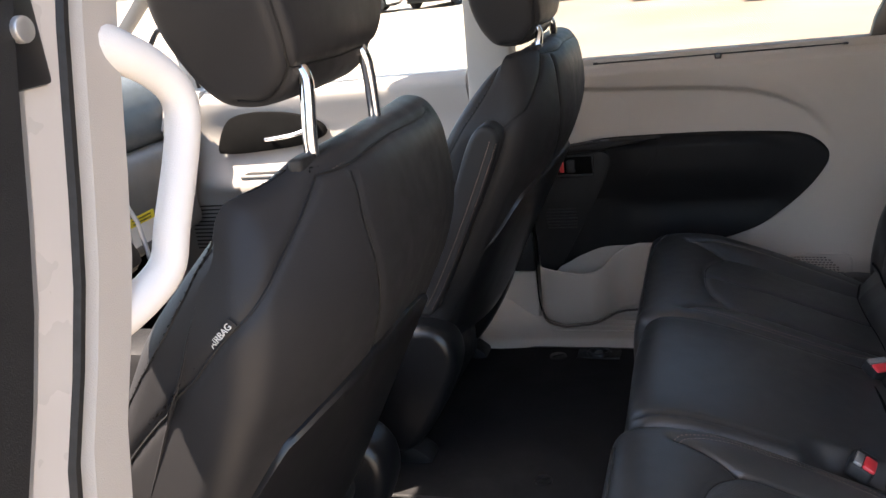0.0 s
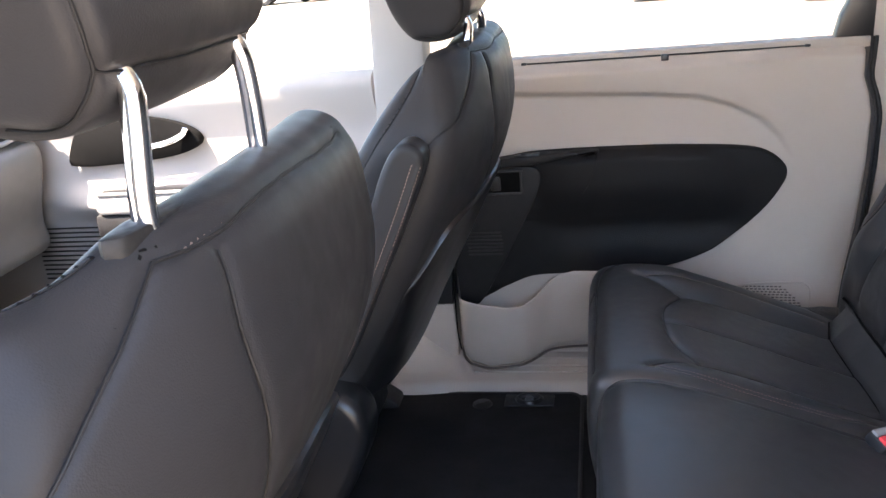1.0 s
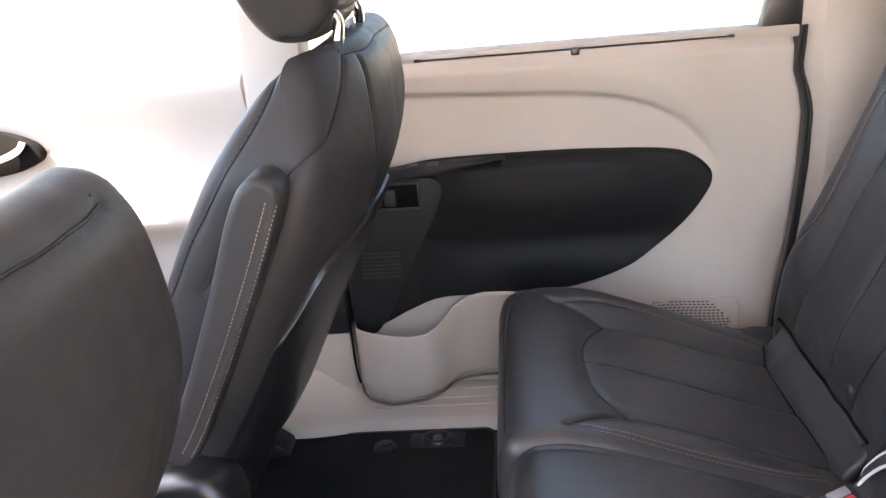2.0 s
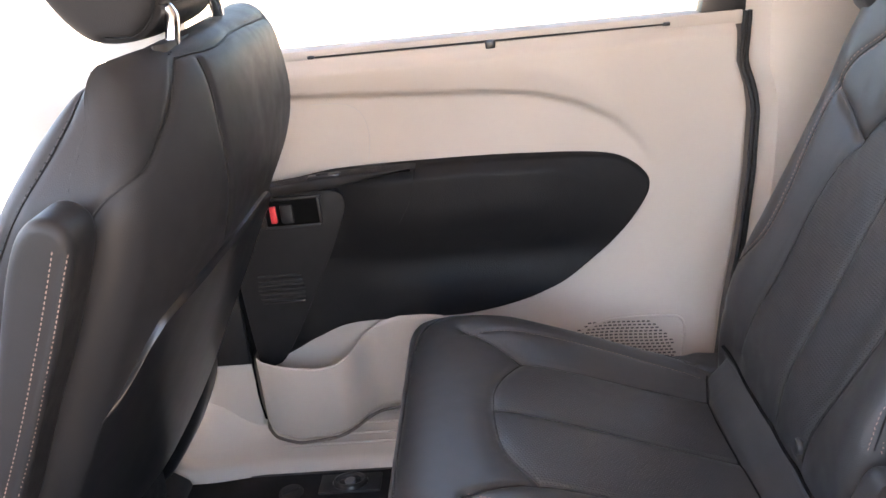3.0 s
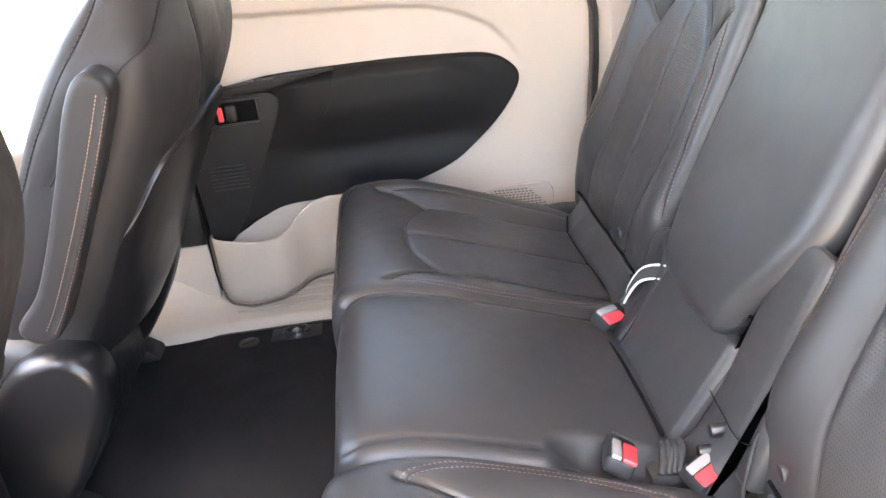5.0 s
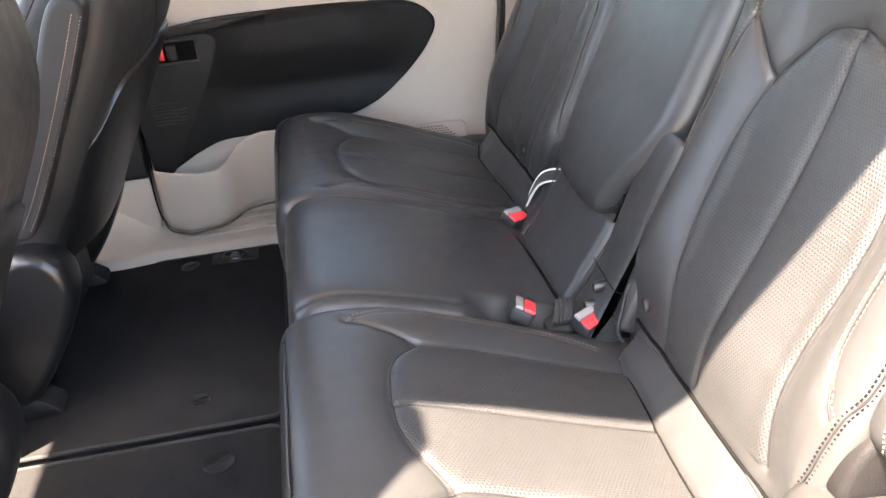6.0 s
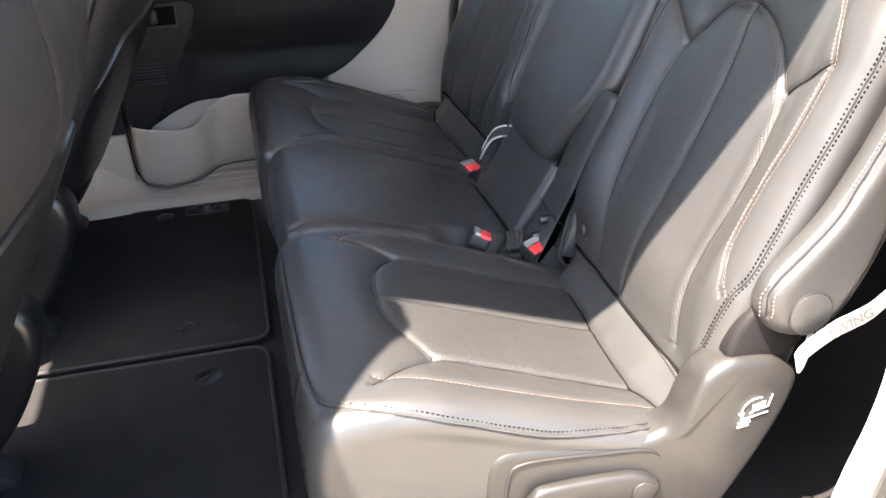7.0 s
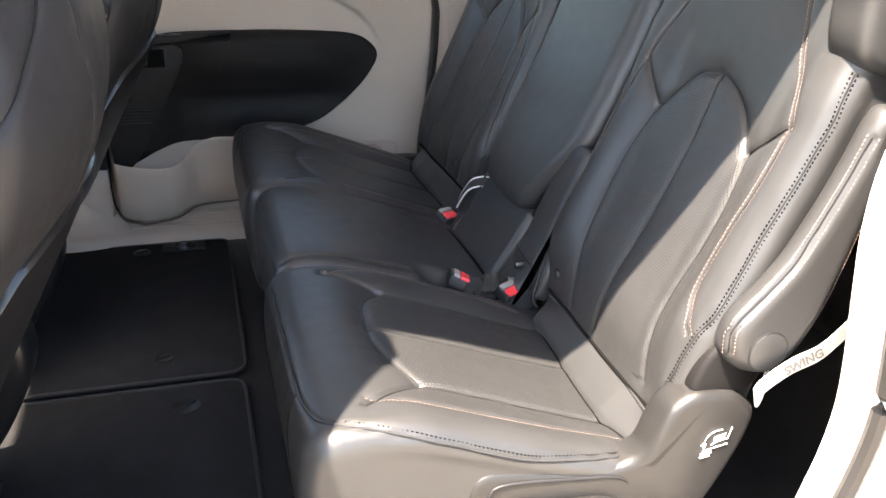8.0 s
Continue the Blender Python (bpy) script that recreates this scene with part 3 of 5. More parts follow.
# shade under the pocket, drawn as a dark strip along its foot
foot = [(x, y - 0.0006, b + 0.001) for (x, y), b in zip(plan, zbot)]
part("pocket_gap_shade", tube(foot[2:84], 0.0030, 8), M_slot, door, "dark strip for the shade under the pocket")
part("pocket_gap_shade", tube(smooth_line([(-0.3665, 0.838, 0.30), (-0.3665, 0.836, 0.215), (-0.3665, 0.834, 0.12), (-0.360, 0.828, 0.075)], 30), 0.0024, 6), M_void, door)

# speaker grille: rows of fine slots in the lower trim
sp = bmesh.new()
slots = []
for r in range(19):
    z = 0.100 + r * 0.0062
    half = 0.095 * math.sqrt(max(0.02, 1 - ((z - 0.155) / 0.068) ** 2))
    x = 0.305 - half + (0.0043 if r % 2 else 0.0)
    while x < 0.305 + half:
        if x < 0.40:
            slots.append((x, z))
        x += 0.0086
for x, z in slots:
    y = float(door_face(x, z))
    b = box((0.0056, 0.003, 0.0024), (x, y, z), 0.0)
    me = bpy.data.meshes.new("slot")
    b.to_mesh(me)
    b.free()
    sp.from_mesh(me)
    bpy.data.meshes.remove(me)
tagged(part("speaker_slots", sp, M_slot, door, "fine speaker slots"), kind="stuff")
ring = [(x, float(door_face(x, z)) - 0.0008, z) for x, z in smooth_line([(0.185, 0.125), (0.205, 0.165), (0.235, 0.195), (0.275, 0.213), (0.33, 0.220), (0.39, 0.221), (0.413, 0.214), (0.418, 0.19), (0.412, 0.14), (0.402, 0.09)], 70)]
part("speaker_rim", tube(ring, 0.0026, 8), M_beige, door)

# window line: ledge, slot and the sunshade clip
part("window_ledge", box((0.90, 0.050, 0.022), (0.06, 0.8935, BELT + 0.006), 0.004), M_beige, door)
part("shade_slot", box((0.57, 0.004, 0.0028), (0.106, 0.8665, BELT + 0.0055), 0.0012), M_rubber, door, "thin dark sunshade slot")
part("shade_clip", box((0.016, 0.010, 0.014), (0.112, 0.856, BELT + 0.002), 0.003), M_black_s, door, "small black sunshade clip")
part("slot_end", box((0.012, 0.006, 0.006), (-0.178, 0.8645, BELT + 0.006), 0.002), M_black_s, door)
part("slot_end", box((0.012, 0.006, 0.006), (0.39, 0.8645, BELT + 0.006), 0.002), M_black_s, door)
part("panel_joint", tube([(x, float(door_face(x, z)) - 0.0002, z) for x, z in
                          smooth_line([(-0.19, 0.652), (-0.135, 0.648), (-0.108, 0.628), (-0.10, 0.59), (-0.108, 0.545)], 40)], 0.0005, 6), M_grey, door)

window = thing("window_1", (0.06, 0.90, BELT), "side window of the sliding door", "window", kind="structure")
glass = part("pane", box((0.92, 0.004, 0.50), (0.05, 0.905, BELT + 0.245)), M_privacy, window, "tinted glass", False)
frame_pts = [(0.440, BELT + 0.004), (0.452, 0.78), (0.480, 0.84), (0.47, 1.25), (0.53, 1.25), (0.53, BELT + 0.004)]
part("window_frame", prism(frame_pts, 1, 0.872, 0.902, 0.004), M_black_s, window, "black rear window frame")
part("window_frame", box((0.92, 0.03, 0.05), (0.05, 0.887, 1.20), 0.004), M_black_s, window, "black upper window frame")

# seals along the rear edge of the door
seal = smooth_line([(float(rear_edge(z)) + 0.003, 0.845 + 0.012 * math.exp(-((z - 0.66) / 0.05) ** 2), z) for z in np.linspace(0.03, 0.74, 40)], 120)
solo("trim_seal", tube(seal, 0.0038, 10), M_rubber, "black rubber door seal beside beige pillar", "seal", kind="structure")
seal2 = [(x + 0.0085, y + 0.004, z) for x, y, z in seal]
solo("trim_seal", tube(seal2, 0.0036, 10), M_rubber, "black rubber door seal beside beige pillar", "seal", kind="structure")

# far rear pillar trim: curved, beige, with one horizontal joint
cv, cf = [], []
cz, cu = np.linspace(0.0, 1.34, 60), np.linspace(0, 1, 26)
for z in cz:
    x0 = float(rear_edge(min(z, 0.74))) + 0.010
    for u in cu:
        x = x0 + 1.2 * u ** 1.5
        y = 0.868 - 0.045 * float(ease(np.array(u), 0, 0.10)) - 0.07 * max(0, z - 0.75)
        if abs(z - 0.735) < 0.012:
            y += 0.003
        cv.append((x, y, z))
for j in range(len(cz) - 1):
    for i in range(len(cu) - 1):
        a = j * len(cu) + i
        cf.append((a, a + 1, a + len(cu) + 1, a + len(cu)))
solo("trim_pillar_rear", (cv, cf), M_beige, "beige curved rear pillar trim", "pillar trim", kind="structure")

# far front pillar between the doors
solo("trim_pillar_far", join(prism([(-0.505, 0.55), (-0.392, 0.55), (-0.372, 0.95), (-0.345, 1.34), (-0.47, 1.34), (-0.49, 0.95)], 1, 0.815, 0.90, 0.012),),
     M_grey, "grey-beige pillar trim between the doors", "pillar trim", kind="structure")
solo("trim_pillar_low", prism([(-0.62, 0.19), (-0.372, 0.187), (-0.368, 0.30), (-0.362, 0.53), (-0.392, 0.56), (-0.50, 0.56), (-0.60, 0.50)], 1, 0.835, 0.90, 0.006),
     M_black, "black lower pillar trim", "pillar trim", kind="structure")
solo("trim_pillar_base", prism([(-0.66, 0.0), (-0.375, 0.0), (-0.366, 0.10), (-0.372, 0.186), (-0.66, 0.186)], 1, 0.842, 0.91, 0.01),
     M_beige, "beige pillar base trim", "pillar trim", kind="structure")

# ---- far front door ----
door2 = thing("door_2", (-1.0, FAR, 0.1), "closed front passenger door trim, pale grey-beige", "door", kind="structure")
fv, ff = [], []
fz, fu = np.linspace(0.05, 0.738, 60), np.linspace(-1.62, -0.508, 90)
for z in fz:
    for x in fu:
        arm = 0.060 * math.exp(-((z - 0.47) / 0.045) ** 2) * float(ease(np.array(x), -1.45, -1.2))
        top = 0.030 * float(ease(np.array(z), 0.60, 0.72)) * float(ease(np.array(x), -1.5, -1.2))
        fv.append((x, FAR + 0.012 - arm - top + 0.03 * float(ease(np.array(z), 0.722, 0.738)), z))
for j in range(len(fz) - 1):
    for i in range(len(fu) - 1):
        a = j * len(fu) + i
        ff.append((a, a + 1, a + len(fu) + 1, a + len(fu)))
part("door_panel", (fv, ff), M_grey, door2)
part("door_shell", box((1.12, 0.04, 0.70), (-1.06, FAR + 0.075, 0.385), 0.004), M_beige, door2)
cup = smooth_line([(-1.27, 0.575), (-1.225, 0.655), (-1.14, 0.675), (-1.02, 0.665), (-0.945, 0.635), (-0.93, 0.60), (-1.0, 0.575), (-1.14, 0.562), (-1.24, 0.560)], 60, closed=True)
# no hollow here: the cup's inner shade is painted as a near-black plate
part("handle_cup", prism(cup, 1, 0.834, 0.86, 0.003), M_void, door2, "oval handle cup, its shade a near-black plate")
part("door_handle", tube(smooth_line([(-1.10, 0.822, 0.60), (-1.06, 0.812, 0.604), (-1.0, 0.812, 0.612), (-0.965, 0.824, 0.625), (-0.955, 0.83, 0.64)], 30), 0.011, 10, 0.7), M_chrome, door2, "bright chrome pull handle")
part("armrest", box((0.40, 0.075, 0.05), (-0.99, 0.808, 0.478), 0.014), M_grey, door2)
part("switch_panel", box((0.32, 0.05, 0.010), (-1.02, 0.795, 0.505), 0.004), M_dash_l, door2, "grey switch panel")
part("switch_well", box((0.295, 0.040, 0.009), (-1.02, 0.794, 0.5075), 0.003), M_black_s, door2)
part("pull_pocket", box((0.36, 0.03, 0.06), (-1.02, 0.790, 0.425), 0.012), M_black, door2, "black pull pocket")
for k in range(12):
    part("grille_slat", box((0.20, 0.003, 0.004), (-1.32, 0.853, 0.27 + 0.012 * k), 0.001), M_shield, door2)

window2 = thing("window_2", (-1.0, 0.9, 0.74), "front passenger side window", "window", kind="structure")
g2 = part("pane", box((0.86, 0.004, 0.50), (-0.92, 0.905, 0.985)), M_glass, window2, "", False)
g2.visible_shadow = False
part("window_frame", tube([(-1.335, 0.89, 0.74), (-1.32, 0.885, 0.84), (-1.29, 0.87, 0.98), (-1.18, 0.83, 1.25)], 0.012, 8), M_black_s, window2, "black front window frame")
part("window_frame", box((0.9, 0.03, 0.04), (-0.88, 0.875, 1.25), 0.004), M_black_s, window2)
quarter = smooth_line([(-1.52, 0.80), (-1.37, 0.765), (-1.35, 0.80), (-1.36, 0.88), (-1.40, 0.925), (-1.46, 0.86)], 40, closed=True)
solo("window_3", tube([(x, 0.865, z) for x, z in quarter] + [(quarter[0][0], 0.865, quarter[0][1])], 0.008, 8), M_black_s, "black-rimmed small front quarter window", "window", kind="structure")
q_in = thing("trim_pillar_front", (-1.4, 0.86, 0.74), "grey windscreen pillar trim", "pillar trim", kind="structure")
part("pillar_trim", tube(smooth_line([(-1.80, 0.86, 0.78), (-1.60, 0.84, 0.86), (-1.38, 0.80, 1.02), (-1.05, 0.72, 1.30)], 30), 0.030, 10, 0.7), M_grey, q_in)
part("pillar_trim", tube(smooth_line([(-1.34, 0.875, 0.72), (-1.345, 0.87, 0.86), (-1.33, 0.85, 1.02), (-1.28, 0.80, 1.10)], 24), 0.022, 10, 0.8), M_grey, q_in)
solo("trim_belt_front", prism([(-1.66, 0.70), (-1.30, 0.70), (-1.30, 0.742), (-1.38, 0.765), (-1.55, 0.80), (-1.66, 0.80)], 1, 0.84, 0.92, 0.006), M_grey,
     "grey trim under the small quarter window", "trim", kind="structure")
solo("trim_pillar_front", tube(smooth_line([(-1.80, -0.86, 0.78), (-1.60, -0.84, 0.86), (-1.38, -0.80, 1.02), (-1.05, -0.72, 1.30)], 30), 0.030, 10, 0.7),
     M_grey, "grey windscreen pillar trim", "pillar trim", kind="structure")

# ---- roof and closing walls ----
# roof out of view; its front and near edges are set to shape the sun patches
solo("ceiling", prism([(-1.06, -0.60), (-1.06, 0.60), (-0.9, 0.70), (1.27, 0.70), (1.27, -0.70), (0.5, -0.715), (0.30, -0.737), (0.02, -0.737), (-0.25, -0.712), (-0.9, -0.70)], 2, 1.335, 1.40, 0.012), M_cloth,
     "pale headliner of the van roof", "ceiling", kind="structure")
solo("trim_roof_rail", box((2.3, 0.20, 0.06), (0.10, 0.78, 1.33), 0.02, Matrix.Rotation(radians(-38), 4, "X")), M_beige, "beige roof rail trim", "trim", kind="structure")
# added, out of view: replaces third row and rear windows, keeps light out
solo("wall_rear", box((0.06, 1.74, 1.42), (1.25, 0, 0.66)), M_black, "added black wall closing the cabin behind the second row", "wall", kind="structure")
solo("wall_near_rear", box((0.62, 0.08, 1.36), (0.96, -0.86, 0.66)), M_grey, "grey-beige rear quarter trim", "wall", kind="structure")
solo("wall_front", prism([(-0.86, -0.05), (0.86, -0.05), (0.86, 0.72), (-0.86, 0.72)], 0, -2.0, -1.93), M_black, "black front bulkhead", "wall", kind="structure")
solo("wall_far_front", box((0.42, 0.07, 0.80), (-1.80, 0.885, 0.35)), M_black, "black footwell side", "wall", kind="structure")
solo("wall_near_front", box((1.60, 0.07, 0.78), (-1.20, -0.895, 0.33), 0.01), M_grey, "grey-beige driver door trim", "wall", kind="structure")

# near rear door jamb, sunlit
jamb = thing("trim_jamb", (0.60, -0.82, 0.0), "pale painted rear door jamb", "jamb", kind="structure")
jp = smooth_line([(0.50, 0.0), (0.526, 0.22), (0.548, 0.32), (0.556, 0.39), (0.551, 0.46), (0.539, 0.55), (0.532, 0.62), (0.538, 0.70), (0.572, 0.79), (0.62, 0.95), (0.66, 1.36)], 60)
jv, jf2 = [], []
cross = [(0.14, 0.05), (0.066, 0.045), (0.046, 0.037), (0.0, 0.0), (0.002, -0.006), (0.020, -0.015), (0.034, -0.020), (0.040, -0.036), (0.12, -0.056)]
for x, z in jp:
    for dx, dy in cross:
        jv.append((x + dx, -0.80 + dy, z))
for i in range(len(jp) - 1):
    for j in range(len(cross) - 1):
        a = i * len(cross) + j
        jf2.append((a, a + 1, a + len(cross) + 1, a + len(cross)))
part("jamb_panel", (jv, jf2), M_paint, jamb)
part("jamb_seal", tube([(x + 0.040, -0.829, z) for x, z in jp], 0.0115, 8), M_shield, jamb, "grey rubber door seal")

# ---- near front pillar with grab handle ----
pillar = thing("trim_pillar_near", (-0.30, -0.84, 0.0), "beige door pillar with seals beside the open door", "pillar trim", kind="structure")


def lean(z):
    """How far the pillar leans into the van at a height."""
    return np.interp(z, [0.0, 0.70, 1.0, 1.36], [0.0, 0.0, 0.08, 0.20])


def pillar_strip(y0, y1, x0, x1, bevel=0.006):
    bm = bmesh.new()
    zs2 = np.linspace(0.0, 1.36, 24)
    n2 = 0
    vs = []
    outline = [(x0, y0 + bevel), (x0, y1 - bevel), (x0 + bevel, y1), (x1 - bevel, y1), (x1, y1 - bevel), (x1, y0 + bevel), (x1 - bevel, y0), (x0 + bevel, y0)]
    for z in zs2:
        vs += [bm.verts.new((x, y + float(lean(z)) - 0.065 * (1 - float(ease(np.array(z), 0.45, 0.87))), z)) for x, y in outline]
    k = len(outline)
    for i in range(len(zs2) - 1):
        for j in range(k):
            bm.faces.new((vs[i * k + j], vs[i * k + (j + 1) % k], vs[(i + 1) * k + (j + 1) % k], vs[(i + 1) * k + j]))
    bm.faces.new(vs[:k])
    bm.faces.new(vs[-k:])
    return bm


B = -0.058
part("inner_trim", pillar_strip(-0.867, -0.803, -0.47, -0.272 + B, 0.012), M_grey, pillar, "grey-beige moulded inner trim")
part("pillar_seal", pillar_strip(-0.880, -0.867, -0.42, -0.271 + B, 0.004), M_rubber, pillar, "black rubber seal")
part("painted_flange", pillar_strip(-0.917, -0.880, -0.42, -0.274 + B, 0.001), M_paint, pillar, "pale painted flange")
part("bright_strip", pillar_strip(-0.925, -0.917, -0.42, -0.272 + B, 0.001), M_silver, pillar, "dull silver seal strip")
part("outer_face", pillar_strip(-0.99, -0.925, -0.46, -0.266 + B, 0.004), M_black, pillar, "black outer pillar face")
latch = thing("striker_plate", (-0.34, -0.85, 0.99), "black door striker plate with a steel bolt", "latch")
part("plate", box((0.016, 0.062, 0.085), (-0.334, -0.852, 1.01), 0.004), M_black_s, latch)
part("bolt", disc((-0.325, -0.842, 1.006), 0.009, 0, 0.012, 18, 0.002), M_silver, latch, "steel bolt head")

grab = thing("grab_handle", (-0.33, -0.80, 0.79), "pale grey plastic grab handle on door pillar", "handle")
gpath = smooth_line([(-0.372, -0.772, 1.000), (-0.337, -0.744, 0.983), (-0.317, -0.711, 0.954), (-0.313, -0.703, 0.918), (-0.319, -0.739, 0.840), (-0.325, -0.757, 0.803),
                     (-0.350, -0.798, 0.779), (-0.382, -0.842, 0.770)], 48)
grad = 0.0150 + 0.008 * np.abs(np.linspace(-1, 1, 48)) ** 3
part("grip", tube(gpath, grad, 16, 0.9, (0, 1, 0.01)), M_handle, grab)
part("mounting_cap", box((0.05, 0.042, 0.060), (-0.384, -0.782, 0.998), 0.014, None, 3), M_handle, grab)
part("mounting_cap", box((0.05, 0.046, 0.056), (-0.392, -0.840, 0.770), 0.014, None, 3), M_handle, grab)

# ---- dashboard ----
dash = thing("dashboard", (-1.5, 0.0, 0.35), "blue-grey dashboard with air vent and glovebox", "dashboard")
top = Pad([(-1.36, 0.64), (-1.345, 0.70), (-1.37, 0.765), (-1.45, 0.81), (-1.7, 0.82), (-1.9, 0.80), (-1.92, 0.70), (-1.7, 0.62), (-1.5, 0.61)], -0.84, 0.835, 0.05, 0.02)
top.parts("dash_top", M_dash, dash)
low = Pad([(-1.375, 0.36), (-1.36, 0.45), (-1.33, 0.56), (-1.325, 0.60), (-1.345, 0.635), (-1.5, 0.64), (-1.8, 0.60), (-1.85, 0.36), (-1.6, 0.33)], -0.84, 0.835, 0.03, 0.02)
low.parts("dash_front", M_dash_l, dash, label="grey lower dash and glovebox lid")
vent = smooth_line([(0.700, 0.650), (0.712, 0.700), (0.745, 0.738), (0.775, 0.742), (0.828, 0.690), (0.815, 0.668)], 40, closed=True)
part("vent_frame", tube([(-1.338, y, z) for y, z in vent] + [(-1.338, vent[0][0], vent[0][1])], 0.006, 8), M_grey, dash, "pale grey vent frame")
part("vent_back", prism(vent, 0, -1.37, -1.342), M_rubber, dash)
for k in range(5):
    part("vent_slat", box((0.012, 0.098 - 0.013 * k, 0.003), (-1.338, 0.764, 0.668 + 0.0135 * k), 0.001), M_black_s, dash)
stack = thing("centre_console", (-1.3, 0.0, 0.2), "black centre stack with silver knobs", "console")
part("screen_bezel", box((0.05, 0.34, 0.22), (-1.335, 0.10, 0.66), 0.02), M_black_s, stack)
part("control_panel", box((0.16, 0.30, 0.16), (-1.29, 0.17, 0.46), 0.03, Matrix.Rotation(radians(-25), 4, "Y")), M_black, stack)
part("panel_trim", tube([(-1.235, 0.31, 0.62), (-1.20, 0.325, 0.52), (-1.19, 0.325, 0.43), (-1.15, 0.32, 0.37)], 0.006, 8), M_silver, stack, "bright trim strip")
for y, z in ((0.25, 0.52), (0.22, 0.43), (0.12, 0.50), (0.10, 0.43)):
    part("knob", disc((-1.215, y, z), 0.016, 0, 0.03, 20, 0.003), M_buckle, stack)
part("tunnel", box((0.80, 0.145, 0.33), (-0.98, 0.094, 0.165), 0.03), M_black, stack)
tag = thing("warning_tag", (-1.36, 0.50, 0.44), "white paper tag with yellow header on glovebox", "tag")
part("sheet", box((0.003, 0.105, 0.075), (-1.318, 0.49, 0.45), 0.0), M_sticker, tag, "", False)
part("header", box((0.003, 0.105, 0.022), (-1.316, 0.49, 0.478), 0.0), M_yellow, tag, "yellow header strip", False)
for k in range(2):
    part("text_bar", box((0.002, 0.08, 0.004), (-1.3155, 0.49, 0.473 + 0.009 * k), 0.0), M_ink, tag, "", False)

# ---- rear bench: two outer seats and a centre seat ----

FINE = 0.0029


def rear_seat(sg, label):
    """An outer seat of the second row; sg is -1 beside the open door and 1 beside the far door."""
    t = thing("bench_seat", (0.22, sg * 0.43, 0.0), label, "seat", "second row seats")

    def Y(pts):
        return [(a, sg * b) for a, b in pts]

    def YZ(pts):
        return [(sg * a, b) for a, b in pts]

    lo, hi = sorted((sg * 0.188, sg * 0.675))
    part("pedestal", box((0.40, 0.40, 0.09), (0.25, sg * 0.43, 0.045), 0.01), M_black, t)
    # cushion
    c = Pad([(0.04, 0.075), (-0.025, 0.10), (-0.048, 0.17), (-0.055, 0.25), (-0.05, 0.31), (-0.03, 0.342), (0.02, 0.352), (0.09, 0.338), (0.2, 0.300),
             (0.3, 0.262), (0.40, 0.226), (0.455, 0.212), (0.478, 0.185), (0.47, 0.11), (0.42, 0.075), (0.2, 0.07)], lo, hi, 0.033, FINE if sg < 0 else 0.0040, 9, [(0.03, 0.20), (0.20, 0.17), (0.38, 0.145)])
    up = lambda p, n: (n[:, 2] > 0.35).astype(float)
    out = lambda p, n: (sg * n[:, 1] > 0.45).astype(float)
    front = lambda p, n: ((n[:, 0] < -0.3) | (n[:, 2] > 0.3)).astype(float)

    def bolster(p, n):
        y = np.abs(p[:, 1])
        h = 0.008 * (1 - ease(y, 0.225, 0.30)) + 0.011 * ease(y, 0.55, 0.625)
        back = 0.006 * ease(p[:, 0], 0.405, 0.44) * (1 - ease(y, 0.60, 0.64))
        return ease(n[:, 2], 0.0, 0.7) * (h * ease(p[:, 0], 0.0, 0.12) * (1 - 0.7 * ease(p[:, 0], 0.36, 0.44)) + back)

    c.push(bolster)
    insert_c = [(0.404, 0.560), (0.398, 0.44), (0.404, 0.283)]
    inner = [(0.045, 0.234), (0.055, 0.227), (0.083, 0.220), (0.137, 0.215), (0.225, 0.214), (0.316, 0.223), (0.375, 0.240)]
    outer = [(0.040, 0.598), (0.075, 0.607), (0.13, 0.617), (0.213, 0.621), (0.293, 0.620), (0.388, 0.614)]
    rim_c = cut_corners([(0.127, 0.277), (0.086, 0.322), (0.077, 0.395), (0.079, 0.468), (0.122, 0.548)])
    lines = [Y(rim_c), Y([(0.122, 0.548), (0.40, 0.560)]), Y([(0.40, 0.283), (0.127, 0.277)])]
    soft = [Y([(0.080, 0.411), (0.21, 0.414), (0.395, 0.412)])]
    tips = [Y([(0.040, 0.232), (0.127, 0.277)]), Y([(0.036, 0.612), (0.122, 0.548)])]
    ring_c = np.array(Y(rim_c + insert_c))
    proud_c = lambda p, n: up(p, n) * sunk_outside(p[:, :2], ring_c, lines)
    c.groove(lines, [0, 1], proud_c, 0.0032, 0.0042, 0.0070, 0.015)
    c.groove(tips, [0, 1], up, 0.0030, 0.0040, 0.0045, 0.012)
    c.groove(soft, [0, 1], up, 0.0022, 0.0040, 0.0022, 0.012)
    c.groove([Y(smooth_line(inner, 40).tolist()), Y(smooth_line(outer, 30).tolist())], [0, 1], up, 0.0016, 0.0035, 0.0026, 0.012)
    hem_c = [(-0.045, 0.24, 0.33), (-0.046, 0.40, 0.333), (-0.044, 0.55, 0.338), (-0.030, 0.62, 0.350), (0.0, 0.650, 0.355), (0.05, 0.665, 0.343), (0.109, 0.670, 0.322), (0.183, 0.670, 0.293), (0.253, 0.670, 0.268),
             (0.326, 0.670, 0.257), (0.37, 0.667, 0.262), (0.392, 0.655, 0.268)]
    hem_c = [(x, sg * y, z) for x, y, z in hem_c]
    corner = [(-0.040, sg * 0.545, 0.334), (-0.056, sg * 0.550, 0.27), (-0.056, sg * 0.560, 0.20), (-0.042, sg * 0.570, 0.12)]
    c.groove([c.trail(hem_c, 110)[0], c.trail(corner, 40)[0]], [0, 1, 2], lambda p, n: np.ones(len(p)), 0.0020, 0.0032, 0.0014, 0.007)
    c.wrinkle(0.0008, 7.0, sg * 3.1)
